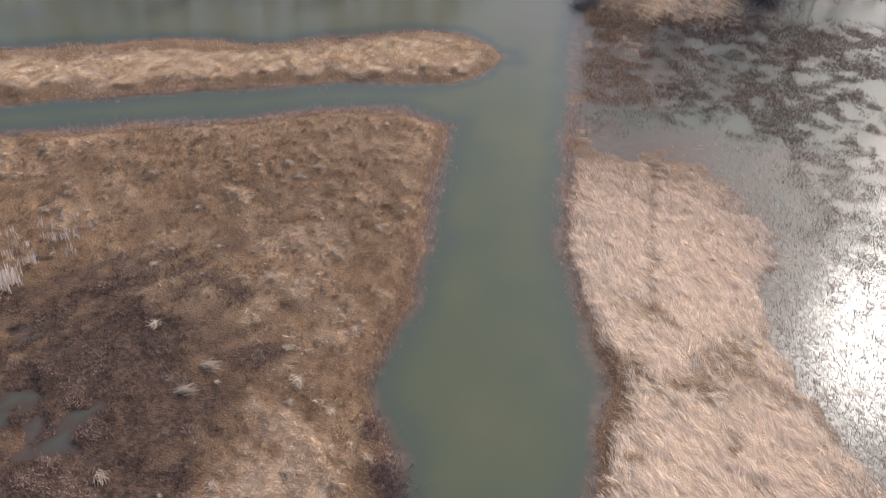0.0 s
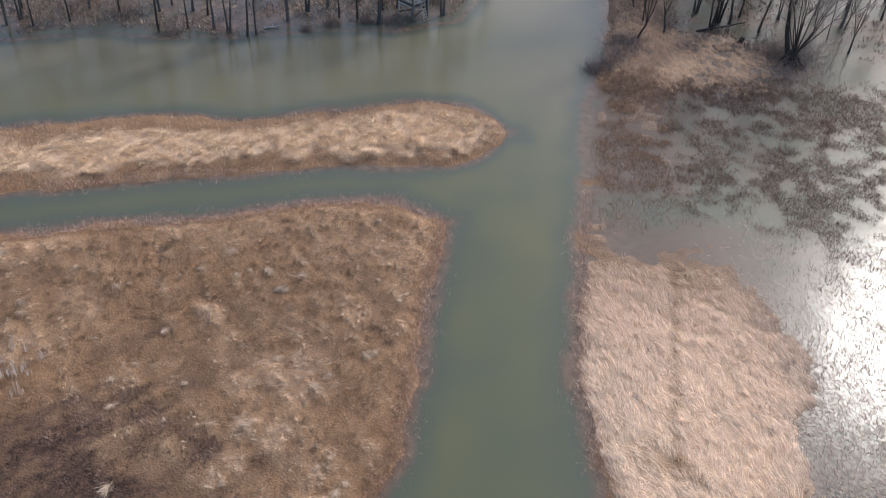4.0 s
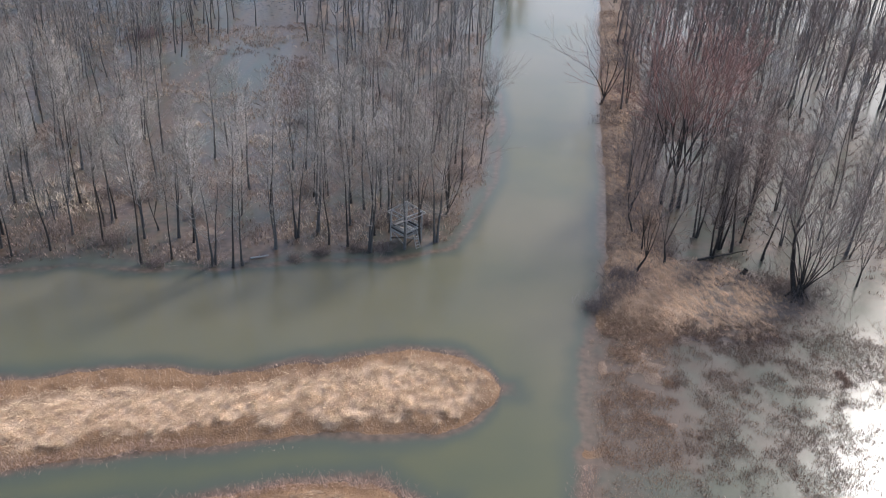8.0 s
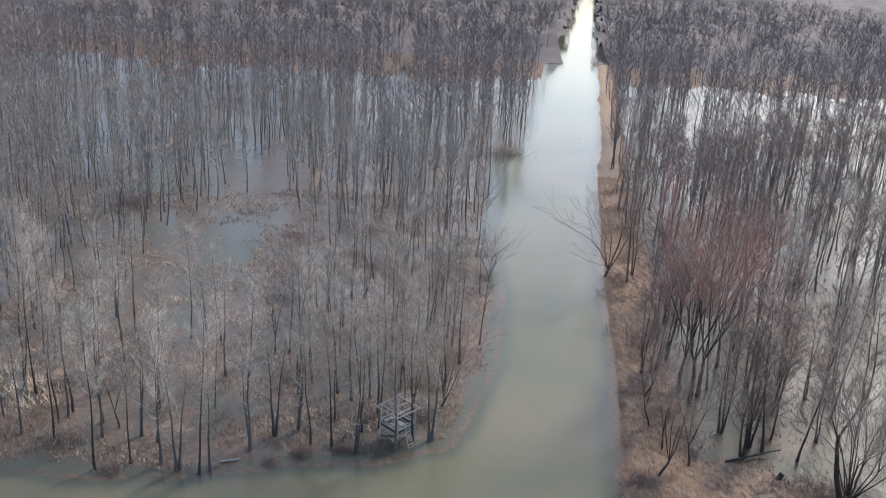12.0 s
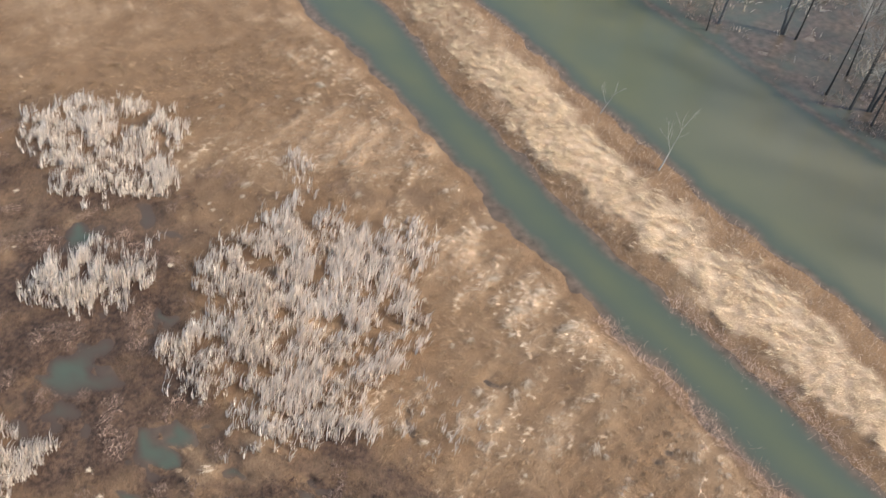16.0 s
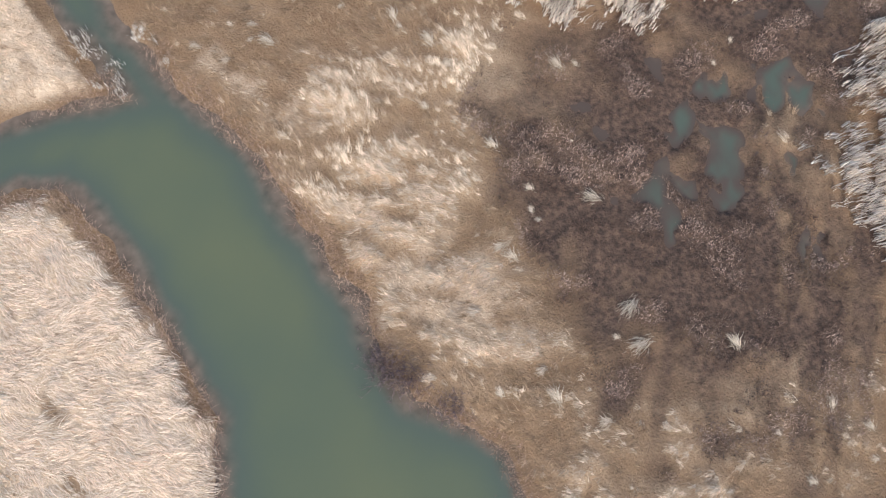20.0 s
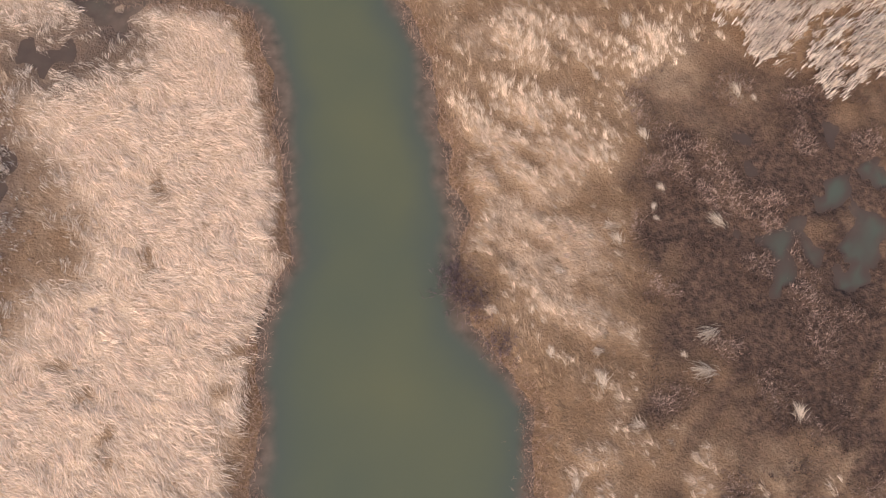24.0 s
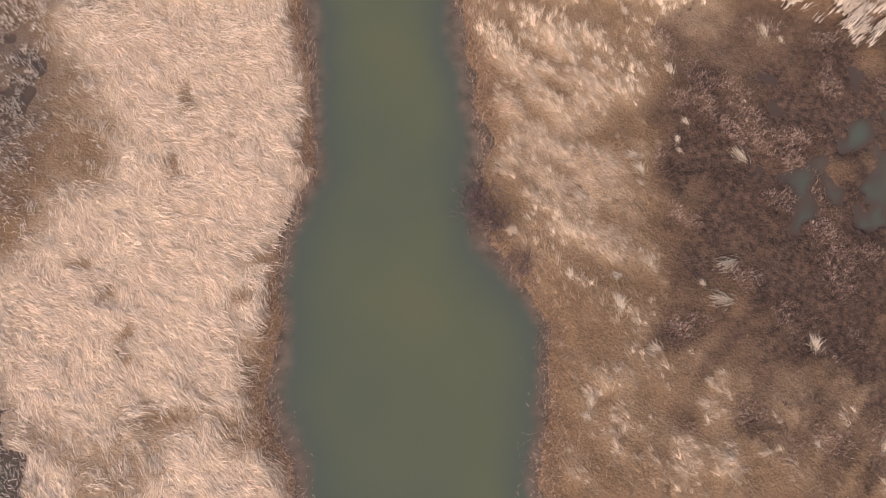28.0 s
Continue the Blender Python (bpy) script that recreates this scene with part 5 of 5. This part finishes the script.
shrub("shrub", "brown twiggy shrub on the wooded bank", 19.0, 98.0, 1.6, BROWN_TWIG, 5)
shrub("shrub", "brown brush of thin shoots round an old willow", 38.1, 97.3, 4.2, BROWN_TWIG, 8, 420)
shrub("shrub", "brown brush of thin shoots round an old willow", 36.2, 98.6, 2.6, BROWN_TWIG, 9, 240)
shrub("shrub", "dark brushy shrub overhanging the channel", 10.5, 231.0, 4.5, BROWN_TWIG, 6, 400)
shrub("shrub", "dark round bush in the flooded wood", -59.0, 174.0, 3.0, PURPLE, 7, 400)
for n, (x, y) in enumerate(((-15.9, 98.2), (-13.4, 99.8), (-9.5, 100.9), (-7.0, 101.5), (-30.0, 95.4))):
    shrub("shrub", "low brown hummock of twigs on the wooded shore", x, y, 0.8 + 0.1 * n, BROWN_TWIG, 11 + n, 200)


def log(name, label, a, b, r0, r1, mat, seed):
    r = np.random.default_rng(seed)
    a, b = np.array(a, float), np.array(b, float)
    pts = [a + (b - a) * k / 6 + r.normal(0, 0.03, 3) for k in range(7)]
    rad = np.linspace(r0, r1, 7)
    pieces = [tube_arrays(pts[:-1], pts[1:], rad[:-1], rad[1:], 9), spike_arrays(np.array([pts[6], pts[3]]), np.array([pts[6] + (b - a) * 0.05, pts[3] + [0.1, -0.2, 0.5]]), np.array([r1, 0.05])),
              spike_arrays(np.array([pts[0]]), np.array([pts[0] - (b - a) * 0.03]), np.array([r0]))]
    return tagged(new(name, poly_mesh(name, pieces, mat, True)), label, "log")


log("fallen_log", "bleached fallen log lying at the flooded forest edge", (-20.6, 97.6, 0.06), (-18.8, 98.2, 0.22), 0.10, 0.06, PALE_WOOD, 1)
log("stump", "black broken stump standing in flood water", (32.7, 100.7, -0.2), (33.2, 101.0, 0.7), 0.34, 0.25, DARK_BARK, 2)
log("fallen_log", "dark fallen trunk in the flooded wood", (28.5, 103.5, 0.1), (34.5, 105.5, 0.6), 0.14, 0.07, DARK_BARK, 3)


# ---- observation tower ----
def tower(x, y, turn):
    t = new("observation_tower")
    t.matrix_world = pose(x, y, 0, 0, 0, turn)
    tagged(t, "weathered grey wooden lookout tower with bare roof rafters", "tower")
    half, floor, eave, peak = 1.2, 1.65, 3.9, 5.0
    corners = [(-half, -half), (half, -half), (half, half), (-half, half)]
    for cx, cy in corners:
        beam("post", (cx, cy, -0.5), (cx, cy, eave), 0.16, 0.16, GREY_WOOD, t)
    for k in range(4):
        a, b = corners[k], corners[(k + 1) % 4]
        for z, w in ((floor - 0.15, 0.2), (floor + 0.3, 0.16), (floor + 0.62, 0.10)):
            beam("rail" if z > floor else "joist", (*a, z), (*b, z), 0.07, w, GREY_WOOD, t)
        beam("brace", (*a, 0.35), (*b, floor - 0.25), 0.06, 0.13, DARK_BARK, t)
        beam("brace", (*b, 0.35), (*a, floor - 0.25), 0.06, 0.13, GREY_WOOD, t)
        beam("side_board", (*a, floor + 0.1), (*b, floor + 0.1), 0.05, 0.2, DARK_BARK, t, "dark side board")
        beam("wall_plate", (*a, eave), (*b, eave), 0.1, 0.14, GREY_WOOD, t)
        o, q = 1.27, 0.62
        beam("hip_rafter", (a[0] * o, a[1] * o, eave - 0.25), (0, 0, peak), 0.1, 0.13, PALE_WOOD, t)
        mid = ((a[0] + b[0]) / 2 * o, (a[1] + b[1]) / 2 * o)
        beam("rafter", (*mid, eave - 0.25), (0, 0, peak), 0.07, 0.1, PALE_WOOD, t)
        beam("fascia", (a[0] * o, a[1] * o, eave - 0.22), (b[0] * o, b[1] * o, eave - 0.22), 0.06, 0.13, PALE_WOOD, t)
        zq = eave - 0.2 + (peak - eave + 0.25) * (1 - q / o)
        beam("purlin", (a[0] * q, a[1] * q, zq), (b[0] * q, b[1] * q, zq), 0.06, 0.08, PALE_WOOD, t)
    for k in range(9):
        u = -half + 0.1 + k * (2 * half - 0.2) / 8
        if k not in (4, 7):
            beam("floor_board", (u, -half, floor), (u, half, floor), 0.22, 0.05, GREY_WOOD, t)
    beam("bench", (-half + 0.3, half - 0.35, floor + 0.45), (half - 0.3, half - 0.35, floor + 0.45), 0.32, 0.06, PALE_WOOD, t)
    beam("ladder_rail", (-0.3, -half - 0.9, -0.2), (-0.3, -half - 0.1, floor + 0.6), 0.07, 0.07, GREY_WOOD, t)
    beam("ladder_rail", (0.3, -half - 0.9, -0.2), (0.3, -half - 0.1, floor + 0.6), 0.07, 0.07, GREY_WOOD, t)
    for k in range(7):
        f = (k + 0.8) / 8
        beam("rung", (-0.3, -half - 0.9 + 0.8 * f, -0.2 + (floor + 0.8) * f), (0.3, -half - 0.9 + 0.8 * f, -0.2 + (floor + 0.8) * f), 0.05, 0.05, GREY_WOOD, t)


tower(-4.4, 103.6, 48)
